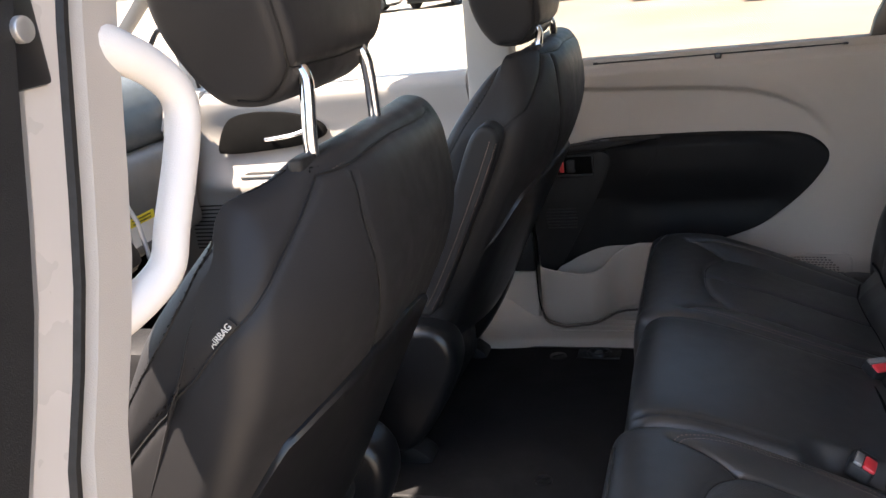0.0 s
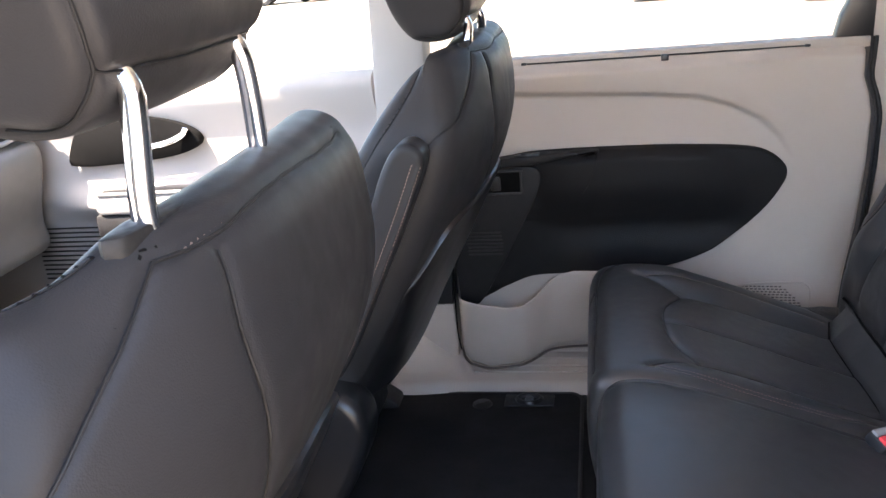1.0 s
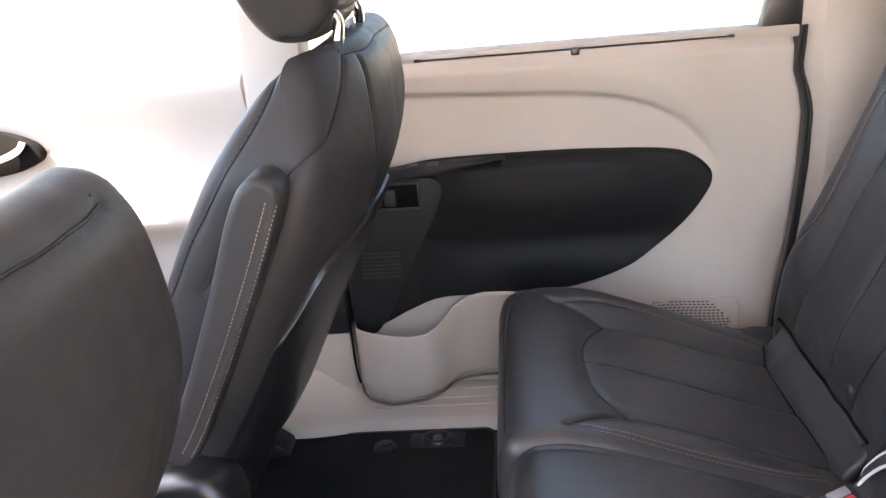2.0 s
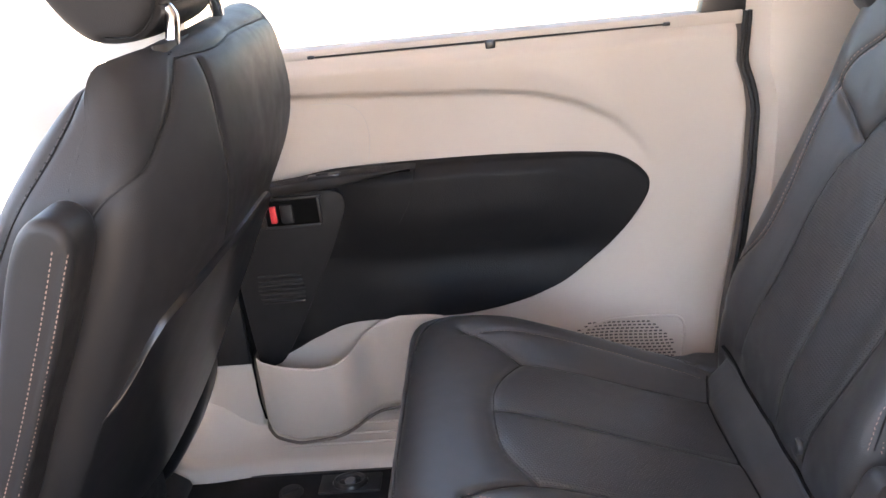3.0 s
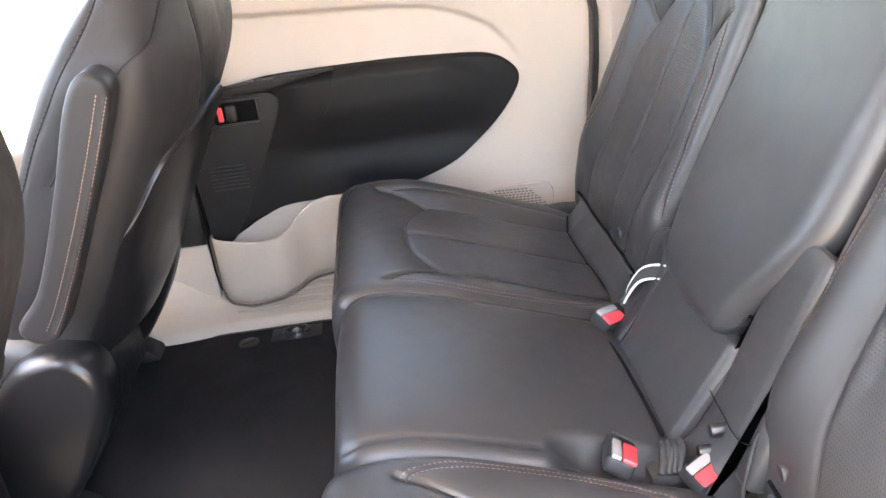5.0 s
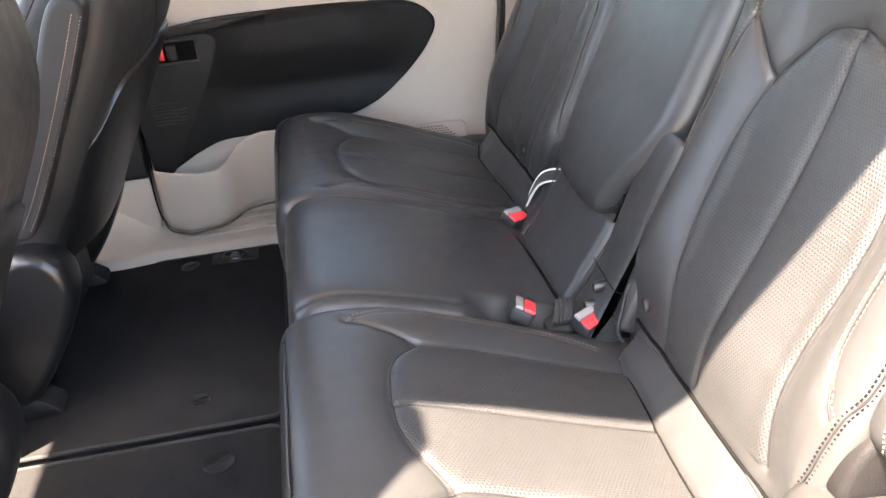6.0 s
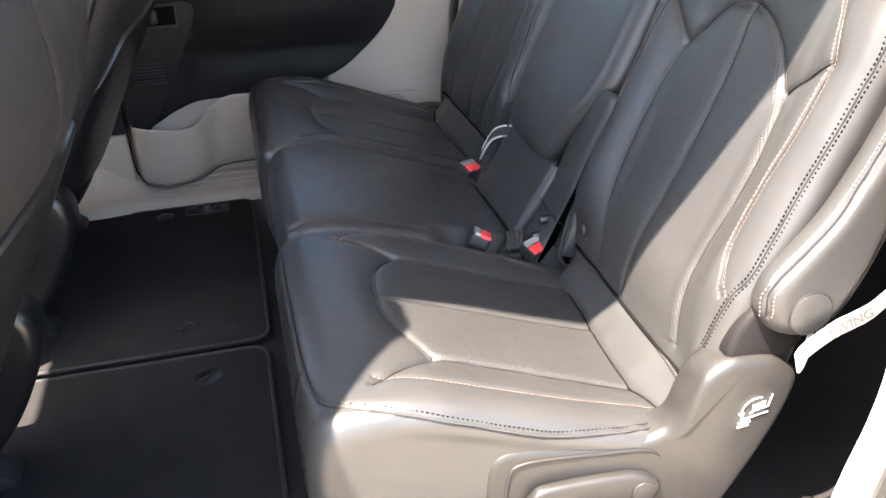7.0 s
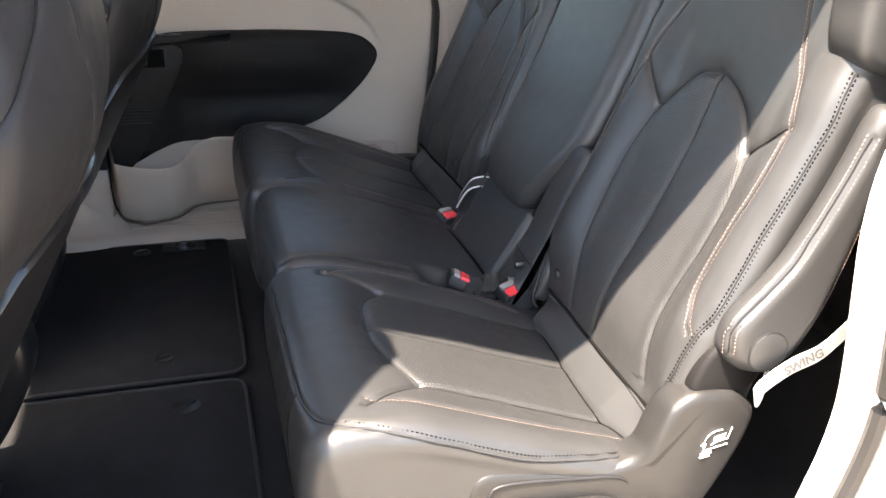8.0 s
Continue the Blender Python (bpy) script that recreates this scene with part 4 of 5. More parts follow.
    c.wrinkle(0.00025, 45.0, sg * 7.7)
    poly = np.array(Y(rim_c + insert_c))
    body = c.parts("cushion", M_leather, t, [("cushion_insert", M_perf_cushion, "perforated black leather insert",
                                             lambda p, n: inside(p[:, :2], poly) & (n[:, 2] > 0.4))])
    part("stitching", merged(c.stitches(Y(inner), [0, 1], lambda p, n: n[:, 2] > 0.4, (-0.0045, 0.0045)),
                             c.stitches(Y(outer), [0, 1], lambda p, n: n[:, 2] > 0.4, (0.0,))), M_thread, body, "tan stitching")
    part("stitching", c.stitch_trail(hem_c, 0, sg * 0.0060, 0.0058, 0.0008), M_thread_dark, body, "dark stitching")
    part("seam", tube(c.trail(corner, 40, 0.0002)[0], 0.0011, 6), M_seam, body)
    for q in lines + tips + soft:
        part("seam", tube(c.flat_trail(q, [0, 1], up), 0.0011, 6), M_seam, body)
    rim_e = c.trail(hem_c, 130, 0.0006)[0]
    part("piping", tube(rim_e, 0.0016, 8), M_leather, body, "leather piping along the edge")
    part("piping_seam", tube(c.trail([(x, y, z - 0.0034) for x, y, z in rim_e[::6]], 130, 0.0002)[0], 0.0009, 6), M_seam, body)

    # backrest
    lo, hi = sorted((sg * 0.195, sg * 0.668))
    b = Pad([(0.428, 0.20), (0.420, 0.26), (0.428, 0.33), (0.462, 0.41), (0.50, 0.49), (0.557, 0.622), (0.600, 0.74), (0.628, 0.83), (0.655, 0.868), (0.70, 0.87),
             (0.725, 0.83), (0.69, 0.70), (0.635, 0.52), (0.575, 0.36), (0.545, 0.24), (0.52, 0.19), (0.47, 0.18)], lo, hi, 0.036, FINE if sg < 0 else 0.0042, 9, [(0.485, 0.26), (0.53, 0.36), (0.60, 0.54), (0.655, 0.70), (0.675, 0.80)])
    fore = lambda p, n: (n[:, 0] < -0.25).astype(float)

    def wings(p, n):
        y, z = np.abs(p[:, 1]), p[:, 2]
        h = 0.016 * ease(y, 0.565, 0.62) + 0.010 * (1 - ease(y, 0.235, 0.30)) - 0.006 * ease(y, 0.29, 0.33) * (1 - ease(y, 0.53, 0.57))
        low = -0.012 * (1 - ease(z, 0.30, 0.40))
        return ease(-n[:, 0], 0.0, 0.7) * (h * ease(z, 0.30, 0.42) * (1 - 0.5 * ease(z, 0.70, 0.80)) + low * (1 - ease(y, 0.60, 0.66)))

    b.push(wings)
    ins_l = [(0.328, 0.29), (0.322, 0.331), (0.309, 0.374), (0.300, 0.41), (0.292, 0.464), (0.291, 0.534), (0.305, 0.617)]
    ins_t = [(0.305, 0.617), (0.338, 0.656), (0.368, 0.683), (0.408, 0.691), (0.448, 0.685), (0.484, 0.669), (0.518, 0.642), (0.540, 0.612)]
    ins_r = [(0.540, 0.612), (0.553, 0.585), (0.562, 0.54), (0.562, 0.484), (0.557, 0.42), (0.562, 0.365), (0.577, 0.30)]
    mid_b = [(0.412, 0.691), (0.421, 0.63), (0.424, 0.58), (0.424, 0.50), (0.420, 0.42), (0.416, 0.29)]
    tip_l, tip_r = [(0.240, 0.682), (0.305, 0.617)], [(0.540, 0.612), (0.618, 0.672)]
    stitch_i = [(0.203, 0.395), (0.208, 0.43), (0.215, 0.50), (0.219, 0.56), (0.226, 0.62), (0.240, 0.68), (0.262, 0.74), (0.278, 0.774), (0.305, 0.85)]
    stitch_o = [(0.515, 0.86), (0.540, 0.80), (0.568, 0.745), (0.604, 0.705), (0.620, 0.66), (0.620, 0.595), (0.613, 0.536), (0.614, 0.468), (0.632, 0.430), (0.646, 0.410)]
    hem = [(0.427, 0.646, 0.335), (0.440, 0.652, 0.377), (0.452, 0.658, 0.416), (0.470, 0.667, 0.447), (0.490, 0.666, 0.49), (0.513, 0.665, 0.541), (0.538, 0.668, 0.593), (0.562, 0.670, 0.643), (0.580, 0.671, 0.690), (0.600, 0.668, 0.745)]
    hem = [(x, sg * y, z) for x, y, z in hem]
    hem_l = b.trail(hem, 110)[0]
    smoothed = [YZ(smooth_line(q, 40).tolist()) for q in (ins_l, ins_t, ins_r)]
    ring_b = np.array(smoothed[0] + smoothed[1][1:] + smoothed[2][1:])
    proud = lambda p, n: fore(p, n) * sunk_outside(p[:, 1:], ring_b, smoothed)
    b.groove(smoothed, [1, 2], proud, 0.0034, 0.0045, 0.0075, 0.016)
    b.groove([YZ(tip_l), YZ(tip_r)], [1, 2], fore, 0.0030, 0.0040, 0.0050, 0.013)
    b.groove([YZ(smooth_line(mid_b, 30).tolist())], [1, 2], fore, 0.0022, 0.0042, 0.0038, 0.014)
    b.groove([YZ(smooth_line(q, 40).tolist()) for q in (stitch_i, stitch_o)], [1, 2], fore, 0.0018, 0.0035, 0.0030, 0.012)
    b.groove([hem_l], [0, 1, 2], lambda p, n: np.ones(len(p)), 0.0024, 0.0032, 0.0016, 0.008)
    b.wrinkle(0.0010, 7.0, sg * 1.7)
    b.wrinkle(0.00028, 45.0, sg * 5.1)
    poly_b = np.array(YZ(smooth_line(ins_l, 30).tolist() + smooth_line(ins_t, 30).tolist()[1:] + smooth_line(ins_r, 30).tolist()[1:]))
    back = b.parts("backrest", M_leather, t, [("backrest_insert", M_perf_back, "perforated black leather insert",
                                              lambda p, n: inside(p[:, 1:], poly_b) & (n[:, 0] < -0.3))])
    on_front = lambda p, n: n[:, 0] < -0.15
    part("stitching", merged(b.stitches(YZ(stitch_i), [1, 2], on_front, (-0.0045, 0.0045)), b.stitches(YZ(stitch_o), [1, 2], on_front, (-0.0045, 0.0045)),
                             ), M_thread, back, "tan double stitching")
    part("stitching", merged(b.stitch_trail(hem, 0, 0.0034, 0.0056, 0.0010), b.stitch_trail(hem, 0, -0.0034, 0.0056, 0.0010)), M_thread_dark, back, "dark double stitching")
    part("seam", tube(b.trail(hem, 110, 0.0002)[0], 0.0011, 6), M_seam, back)
    for q in (ins_l, ins_t, ins_r, tip_l, tip_r, mid_b, stitch_i, stitch_o):
        part("seam", tube(b.flat_trail(YZ(q), [1, 2], fore, 90), 0.0010, 6), M_seam, back)
    part("trim_button", disc((0.422, sg * 0.298, 0.335), 0.010, 0, 0.008, 18, 0.003), M_black, back)
    # a smooth leather strip between cushion and back, with a dark joint and a rolled lip behind it
    k = Pad([(0.392, 0.214), (0.396, 0.232), (0.404, 0.243), (0.418, 0.258), (0.430, 0.270), (0.438, 0.274), (0.446, 0.268), (0.44, 0.245), (0.425, 0.222), (0.41, 0.21)], *sorted((sg * 0.250, sg * 0.622)), 0.008, 0.004, 6)
    k.P[..., 0] += np.interp(np.abs(k.P[..., 1]), [0.25, 0.27, 0.377, 0.457, 0.543, 0.60, 0.622], [0.010, 0.009, 0.004, -0.004, -0.006, 0.004, 0.008]) * (1 - ease(k.P[..., 0], 0.41, 0.44))
    k.wrinkle(0.0006, 18.0, sg * 4.0)
    k.parts("joint_strip", M_leather, t, label="smooth black leather strip")
    foot_k = c.flat_trail(Y([(0.404, 0.262), (0.400, 0.32), (0.396, 0.377), (0.388, 0.457), (0.386, 0.543), (0.396, 0.60), (0.402, 0.622)]), [0, 1], up, 60)
    part("strip_seam", tube(foot_k, 0.0016, 6), M_void, t, "dark joint before the strip")
    joint = b.trail([(0.43, sg * 0.252, 0.284), (0.43, sg * 0.32, 0.280), (0.425, sg * 0.45, 0.278), (0.425, sg * 0.58, 0.276), (0.42, sg * 0.625, 0.280)], 60, 0.0012, lambda p, n: n[:, 0] < -0.2)[0]
    part("joint_gap", tube(joint, 0.0026, 8), M_void, t, "dark joint under the backrest")
    part("joint_lip", tube(smooth_line([(0.430, sg * 0.262, 0.274), (0.433, sg * 0.36, 0.276), (0.434, sg * 0.46, 0.276), (0.432, sg * 0.55, 0.274), (0.428, sg * 0.615, 0.272)], 50), 0.0030, 8), M_leather, t, "rolled leather lip over the joint")
    # leather gusset in near-black vinyl: the shade it lies in is put into the colour
    gus = prism(smooth_line([(0.446, 0.345), (0.452, 0.375), (0.468, 0.402), (0.49, 0.415), (0.535, 0.405), (0.545, 0.36), (0.52, 0.335), (0.47, 0.33)], 40, closed=True), 1, *sorted((sg * 0.640, sg * 0.683)), 0.008, 3)
    part("gusset", gus, M_vinyl, t, "creased black gusset, darkened for its shade")
    # carrier between cushion and back
    part("hinge_bar", tube([(0.485, sg * 0.22, 0.19), (0.485, sg * 0.64, 0.19)], 0.018, 10), M_black, t)

    # side shield with fold lever
    tower = [(0.388, 0.262), (0.402, 0.300), (0.414, 0.326), (0.432, 0.342), (0.456, 0.349), (0.505, 0.342), (0.528, 0.326), (0.540, 0.306), (0.530, 0.262)]
    if sg > 0:
        tower = [(0.39, 0.24), (0.43, 0.235), (0.48, 0.235), (0.52, 0.225)]
    shield = prism(smooth_line([(0.152, 0.235), (0.168, 0.262), (0.20, 0.262), (0.277, 0.248), (0.335, 0.240), (0.365, 0.243)] + tower + [(0.505, 0.205), (0.470, 0.14), (0.43, 0.07), (0.39, 0.045), (0.20, 0.045), (0.155, 0.07), (0.148, 0.15)], 110, closed=True),
                   1, *sorted((sg * 0.638, sg * 0.694)), 0.012, 4)
    for v in shield.verts:
        if abs(v.co.y) > 0.65:
            v.co.y -= sg * 0.015 * (1 - float(ease(np.array(v.co.x), 0.372, 0.405)))
    sh = part("side_shield", shield, M_shield, t, "charcoal plastic side shield")
    yo = sg * 0.680
    groove_path = smooth_line([(0.372, 0.16), (0.378, 0.20), (0.36, 0.226), (0.30, 0.236), (0.20, 0.245), (0.178, 0.225), (0.175, 0.16)], 50)
    part("shield_groove", tube([(x, sg * 0.6795, z) for x, z in groove_path], 0.0022, 8), M_black, sh)
    lever = smooth_line([(0.195, 0.185), (0.205, 0.203), (0.225, 0.212), (0.318, 0.209), (0.352, 0.200), (0.371, 0.182), (0.362, 0.162), (0.335, 0.156), (0.26, 0.176), (0.21, 0.178)], 60, closed=True)
    lv = part("fold_lever", prism(lever, 1, *sorted((yo, sg * 0.697)), 0.006, 3), M_shield, sh, "charcoal fold lever")
    part("lever_pivot", disc((0.347, sg * 0.6975, 0.179), 0.016, 1, 0.003, 24, 0.001), M_shield, lv)
    if sg < 0:
        yp = -0.6955
        arc = smooth_line([(0.462, 0.270), (0.466, 0.288), (0.480, 0.300), (0.497, 0.302)], 16)
        marks = [tube([(x, yp, z) for x, z in arc], 0.0009, 6), prism([(0.457, 0.272), (0.467, 0.274), (0.464, 0.262)], 1, yp - 0.001, yp + 0.001),
                 tube([(0.516, yp, 0.304), (0.511, yp, 0.280), (0.487, yp, 0.276), (0.478, yp, 0.270)], 0.0010, 6),
                 tube([(0.462, yp, 0.258), (0.512, yp, 0.267)], 0.0009, 6),
                 tube([(0.482, yp, 0.279), (0.503, yp, 0.285), (0.505, yp, 0.292), (0.482, yp, 0.286), (0.482, yp, 0.279)], 0.0008, 6),
                 box((0.022, 0.002, 0.0045), (0.470, yp, 0.2515), 0.0, Matrix.Rotation(-0.15, 4, "Y")), box((0.020, 0.002, 0.0028), (0.468, yp, 0.244), 0.0, Matrix.Rotation(-0.15, 4, "Y"))]
        pic = join(*marks)
        bmesh.ops.transform(pic, matrix=Matrix.Translation((0.484, yp, 0.272)) @ Matrix.Diagonal((0.72, 1.0, 0.68, 1.0)) @ Matrix.Translation((-0.486, -yp, -0.274)), verts=pic.verts)
        part("fold_pictogram", pic, M_print, sh, "white printed seat folding pictogram")

    # outer armrest, folded up along the back, on the seat by the open door
    if sg < 0:
        a = Pad([(0.468, 0.413), (0.465, 0.437), (0.472, 0.458), (0.502, 0.492), (0.533, 0.53), (0.562, 0.583), (0.590, 0.645), (0.606, 0.69), (0.622, 0.712), (0.642, 0.705), (0.648, 0.66), (0.632, 0.573), (0.618, 0.510),
                 (0.602, 0.46), (0.578, 0.405), (0.556, 0.384), (0.523, 0.374), (0.487, 0.388)], -0.711, -0.660, 0.024, 0.0030, 11, [(0.52, 0.43), (0.565, 0.51), (0.615, 0.65)])

        def blade(P):
            """The front of the armrest leans back towards the seat."""
            P[..., 0] += 0.22 * (P[..., 1] + 0.711) * ease(P[..., 2], 0.40, 0.46)
            return P

        a.P = blade(a.P)
        hem_f = [(0.474, 0.412), (0.472, 0.437), (0.480, 0.455), (0.510, 0.487), (0.541, 0.524), (0.568, 0.575), (0.595, 0.635), (0.612, 0.68)]
        hem_r = [(0.573, 0.413), (0.597, 0.47), (0.611, 0.52), (0.623, 0.573), (0.636, 0.64), (0.64, 0.68)]
        a.groove([hem_f], [0, 2], out, 0.0025, 0.003, 0.001, 0.01)
        a.wrinkle(0.0012, 14.0, sg * 2.2)
        ar = a.parts("armrest", M_leather, t, label="black leather folded-up armrest")
        on_out = lambda p, n: sg * n[:, 1] > 0.15
        part("seam", tube(a.flat_trail(hem_f, [0, 2], out), 0.0011, 6), M_seam, ar)
        part("stitching", merged(a.stitches(hem_f, [0, 2], on_out, (-0.005, 0.005)), a.stitches(hem_r, [0, 2], on_out, (0.0,))), M_thread, ar, "tan double stitching")
        cap = part("pivot_cap", disc((0.523, sg * 0.7115, 0.413), 0.026, 1, 0.003, 36, 0.001), M_leather_b, ar, "round black pivot cap")
        ring = [(0.523 + 0.027 * math.cos(w), sg * 0.7115, 0.413 + 0.027 * math.sin(w)) for w in np.linspace(0, 2 * math.pi, 40)]
        part("pivot_groove", tube(ring, 0.0012, 6), M_black, ar)
        part("armrest_bracket", box((0.05, 0.03, 0.05), (0.545, sg * 0.656, 0.42), 0.01), M_black, t)
    # hard pad on the shoulder
    rel = smooth_line([(0.584, 0.92), (0.586, 0.82), (0.590, 0.778), (0.602, 0.756), (0.63, 0.744), (0.70, 0.732), (0.71, 0.92)], 60, closed=True)
    hp = part("head_pad", prism(rel, 1, *sorted((sg * 0.61, sg * 0.682)), 0.018, 5), M_leather_b, t, "black side pad at the shoulder")
    part("release_key", box((0.022, 0.006, 0.05), (0.652, sg * 0.684, 0.825), 0.002, Matrix.Rotation(0.25, 4, "Y")), M_black_s, hp)
    return t


near_seat = rear_seat(-1, "black leather outer bench seat in sunlight, tan stitching")
far_seat = rear_seat(1, "black leather outer bench seat beside far door")

centre = thing("bench_seat", (0.2, 0.0, 0.0), "plain black leather narrow centre bench seat", "seat", "second row seats")
part("pedestal", box((0.36, 0.30, 0.09), (0.22, 0.0, 0.045), 0.01), M_black, centre)
cc = Pad([(0.04, 0.07), (-0.01, 0.09), (-0.032, 0.17), (-0.040, 0.25), (-0.034, 0.315), (-0.012, 0.345), (0.04, 0.350), (0.12, 0.332), (0.22, 0.300), (0.32, 0.262),
          (0.36, 0.246), (0.38, 0.22), (0.38, 0.12), (0.34, 0.07), (0.2, 0.065)], -0.196, 0.196, 0.026, 0.0050)


def crown(p, n):
    return ease(n[:, 2], 0.0, 0.6) * (0.010 * (1 - (p[:, 1] / 0.21) ** 2)) - ease(n[:, 2], 0.0, 0.6) * 0.030 * ease(p[:, 0], 0.20, 0.26) * (1 - ease(p[:, 1], -0.165, -0.135))


cc.push(crown)
cc.groove([[(-0.02, -0.170), (0.20, -0.170)], [(-0.02, 0.172), (0.36, 0.172)]], [0, 1], lambda p, n: (n[:, 2] > 0.3).astype(float), 0.004, 0.004, 0.003, 0.018)
cc.groove([[(-0.17, 0.325), (0.17, 0.325)]], [1, 2], lambda p, n: (n[:, 0] < -0.3).astype(float), 0.002, 0.004, 0.003, 0.02)
cc.wrinkle(0.0012, 7.0, 4.0)
cc.parts("cushion", M_leather_b, centre)
flap = Pad([(0.352, 0.235), (0.372, 0.262), (0.43, 0.358), (0.442, 0.372), (0.462, 0.366), (0.45, 0.33), (0.40, 0.24), (0.38, 0.225)], -0.128, 0.112, 0.016, 0.004, 9)
flap.wrinkle(0.0012, 14.0, 2.0)
flap.parts("lower_flap", M_leather_b, centre, label="flat black leather lower flap")
part("flap_joint", tube(smooth_line([(0.349, 0.098, 0.2585), (0.353, 0.046, 0.2605), (0.3555, -0.05, 0.2615), (0.3565, -0.122, 0.2590)], 40), 0.0026, 8), M_void, centre, "dark joint under the flap")
cb = Pad([(0.438, 0.372), (0.432, 0.40), (0.455, 0.45), (0.50, 0.545), (0.56, 0.68), (0.60, 0.79), (0.62, 0.85), (0.65, 0.868), (0.69, 0.86), (0.71, 0.82), (0.66, 0.66), (0.58, 0.46), (0.535, 0.38), (0.50, 0.36)],
         -0.180, 0.168, 0.040, 0.0058)


def belly(p, n):
    return (n[:, 0] < -0.2) * (0.007 * (1 - (p[:, 1] / 0.19) ** 2))


def narrow(p):
    """The centre back draws in towards its foot."""
    k = 1 - 0.44 * (1 - ease(p[..., 2], 0.35, 0.54))
    p[..., 1] *= k
    return p


cb.push(belly)
cb.P = narrow(cb.P)
cb.P[..., 0] += 0.010 * ease(cb.P[..., 2], 0.42, 0.55)
cb.wrinkle(0.0012, 7.0, 9.0)
cb.parts("backrest", M_leather_b, centre)
for s in (-1, 1):
    upper = [(0.452, 0.395), (0.474, 0.45), (0.494, 0.498), (0.507, 0.514), (0.522, 0.502), (0.522, 0.45), (0.498, 0.38)] if s < 0 else [(0.442, 0.372), (0.456, 0.388), (0.474, 0.378)]
    arm = prism(smooth_line([(0.350, 0.205), (0.372, 0.245), (0.404, 0.286), (0.430, 0.34)] + upper + [(0.472, 0.31), (0.440, 0.25), (0.40, 0.19)], 90, closed=True),
                1, *sorted((s * (0.122 if s < 0 else 0.140), s * (0.212 if s < 0 else 0.196))), 0.014, 4)
    hb = part("hinge_cover", arm, M_hinge, centre, "satin black hinge cover")
    if s > 0:
        web = prism(smooth_line([(0.346, 0.20), (0.366, 0.250), (0.400, 0.292), (0.426, 0.346), (0.446, 0.40), (0.47, 0.40), (0.44, 0.30), (0.40, 0.20)], 60, closed=True), 1, 0.114, 0.150, 0.008, 3)
        part("hinge_web", web, M_black, centre, "black hinge gaiter")
    if s < 0:
        part("cover_joint", tube(smooth_line([(0.4135, -0.124, 0.318), (0.413, -0.165, 0.313), (0.416, -0.2125, 0.308), (0.45, -0.2125, 0.300)], 20), 0.0008, 6), M_void, hb)
        for x, z in ((0.398, 0.268), (0.411, 0.297)):
            part("rivet", disc((x - 0.001, -0.172, z), 0.009, 0, 0.03, 18, 0.004), M_black_s, hb)


def buckle(at, yaw, pitch, label, face_up=True):
    t = thing("seat_belt_buckle", at, label, "buckle", "seat belt buckles")
    m = Matrix.Translation(at) @ Matrix.Rotation(radians(yaw), 4, "Z") @ Matrix.Rotation(radians(pitch), 4, "Y") @ Matrix.Rotation(radians(26), 4, "X") @ Matrix.Scale(1.25, 4)

    def put(bm):
        bmesh.ops.transform(bm, matrix=m, verts=bm.verts)
        return bm

    part("housing", put(box((0.046, 0.028, 0.019), (0.008, 0.002, -0.004), 0.005, None, 3)), M_black, t)
    part("button", put(box((0.031, 0.014, 0.005), (0.0, -0.004, 0.006), 0.0022, None, 2)), M_red, t, "red release button")
    part("tongue_slot", put(box((0.031, 0.009, 0.004), (0.0, 0.0085, 0.006), 0.001)), M_slotgrey, t, "light grey tongue slot")
    part("stem", put(box((0.06, 0.022, 0.006), (0.06, 0, -0.012), 0.002, Matrix.Rotation(0.5, 4, "Y"))), M_web, t)
    return t


buckle((0.364, 0.150, 0.268), 38, 10, "dark grey seat belt buckle with red button, by far seat")
buckle((0.292, -0.180, 0.283), 75, 10, "dark grey seat belt buckle with red button, on centre cushion")
buckle((0.380, -0.198, 0.258), 36, 4, "dark grey seat belt buckle with red button, by near seat")
cord = thing("belt_stalk", (0.34, -0.16, 0.23), "black fabric sleeve with folds behind a buckle", "belt")
for k in range(4):
    part("fold", tube(smooth_line([(0.335 + 0.007 * k, -0.185, 0.255), (0.345 + 0.007 * k, -0.165, 0.268), (0.350 + 0.007 * k, -0.14, 0.262), (0.352 + 0.007 * k, -0.13, 0.225)], 14), 0.0045, 8), M_web, cord)
part("sleeve", box((0.055, 0.050, 0.02), (0.352, -0.155, 0.236), 0.008), M_web, cord)


side_loop = thing("belt_guide", (0.43, -0.23, 0.30), "black leather belt guide loop beside near seat", "belt")
part("loop", tube(smooth_line([(0.455, -0.208, 0.334), (0.444, -0.213, 0.331), (0.428, -0.222, 0.315), (0.414, -0.235, 0.285), (0.407, -0.243, 0.262), (0.412, -0.25, 0.250)], 40), 0.0026, 8), M_seam, side_loop)
part("tab", box((0.034, 0.040, 0.100), (0.441, -0.222, 0.300), 0.012, Matrix.Rotation(0.38, 4, "Y"), 3), M_leather_b, side_loop)


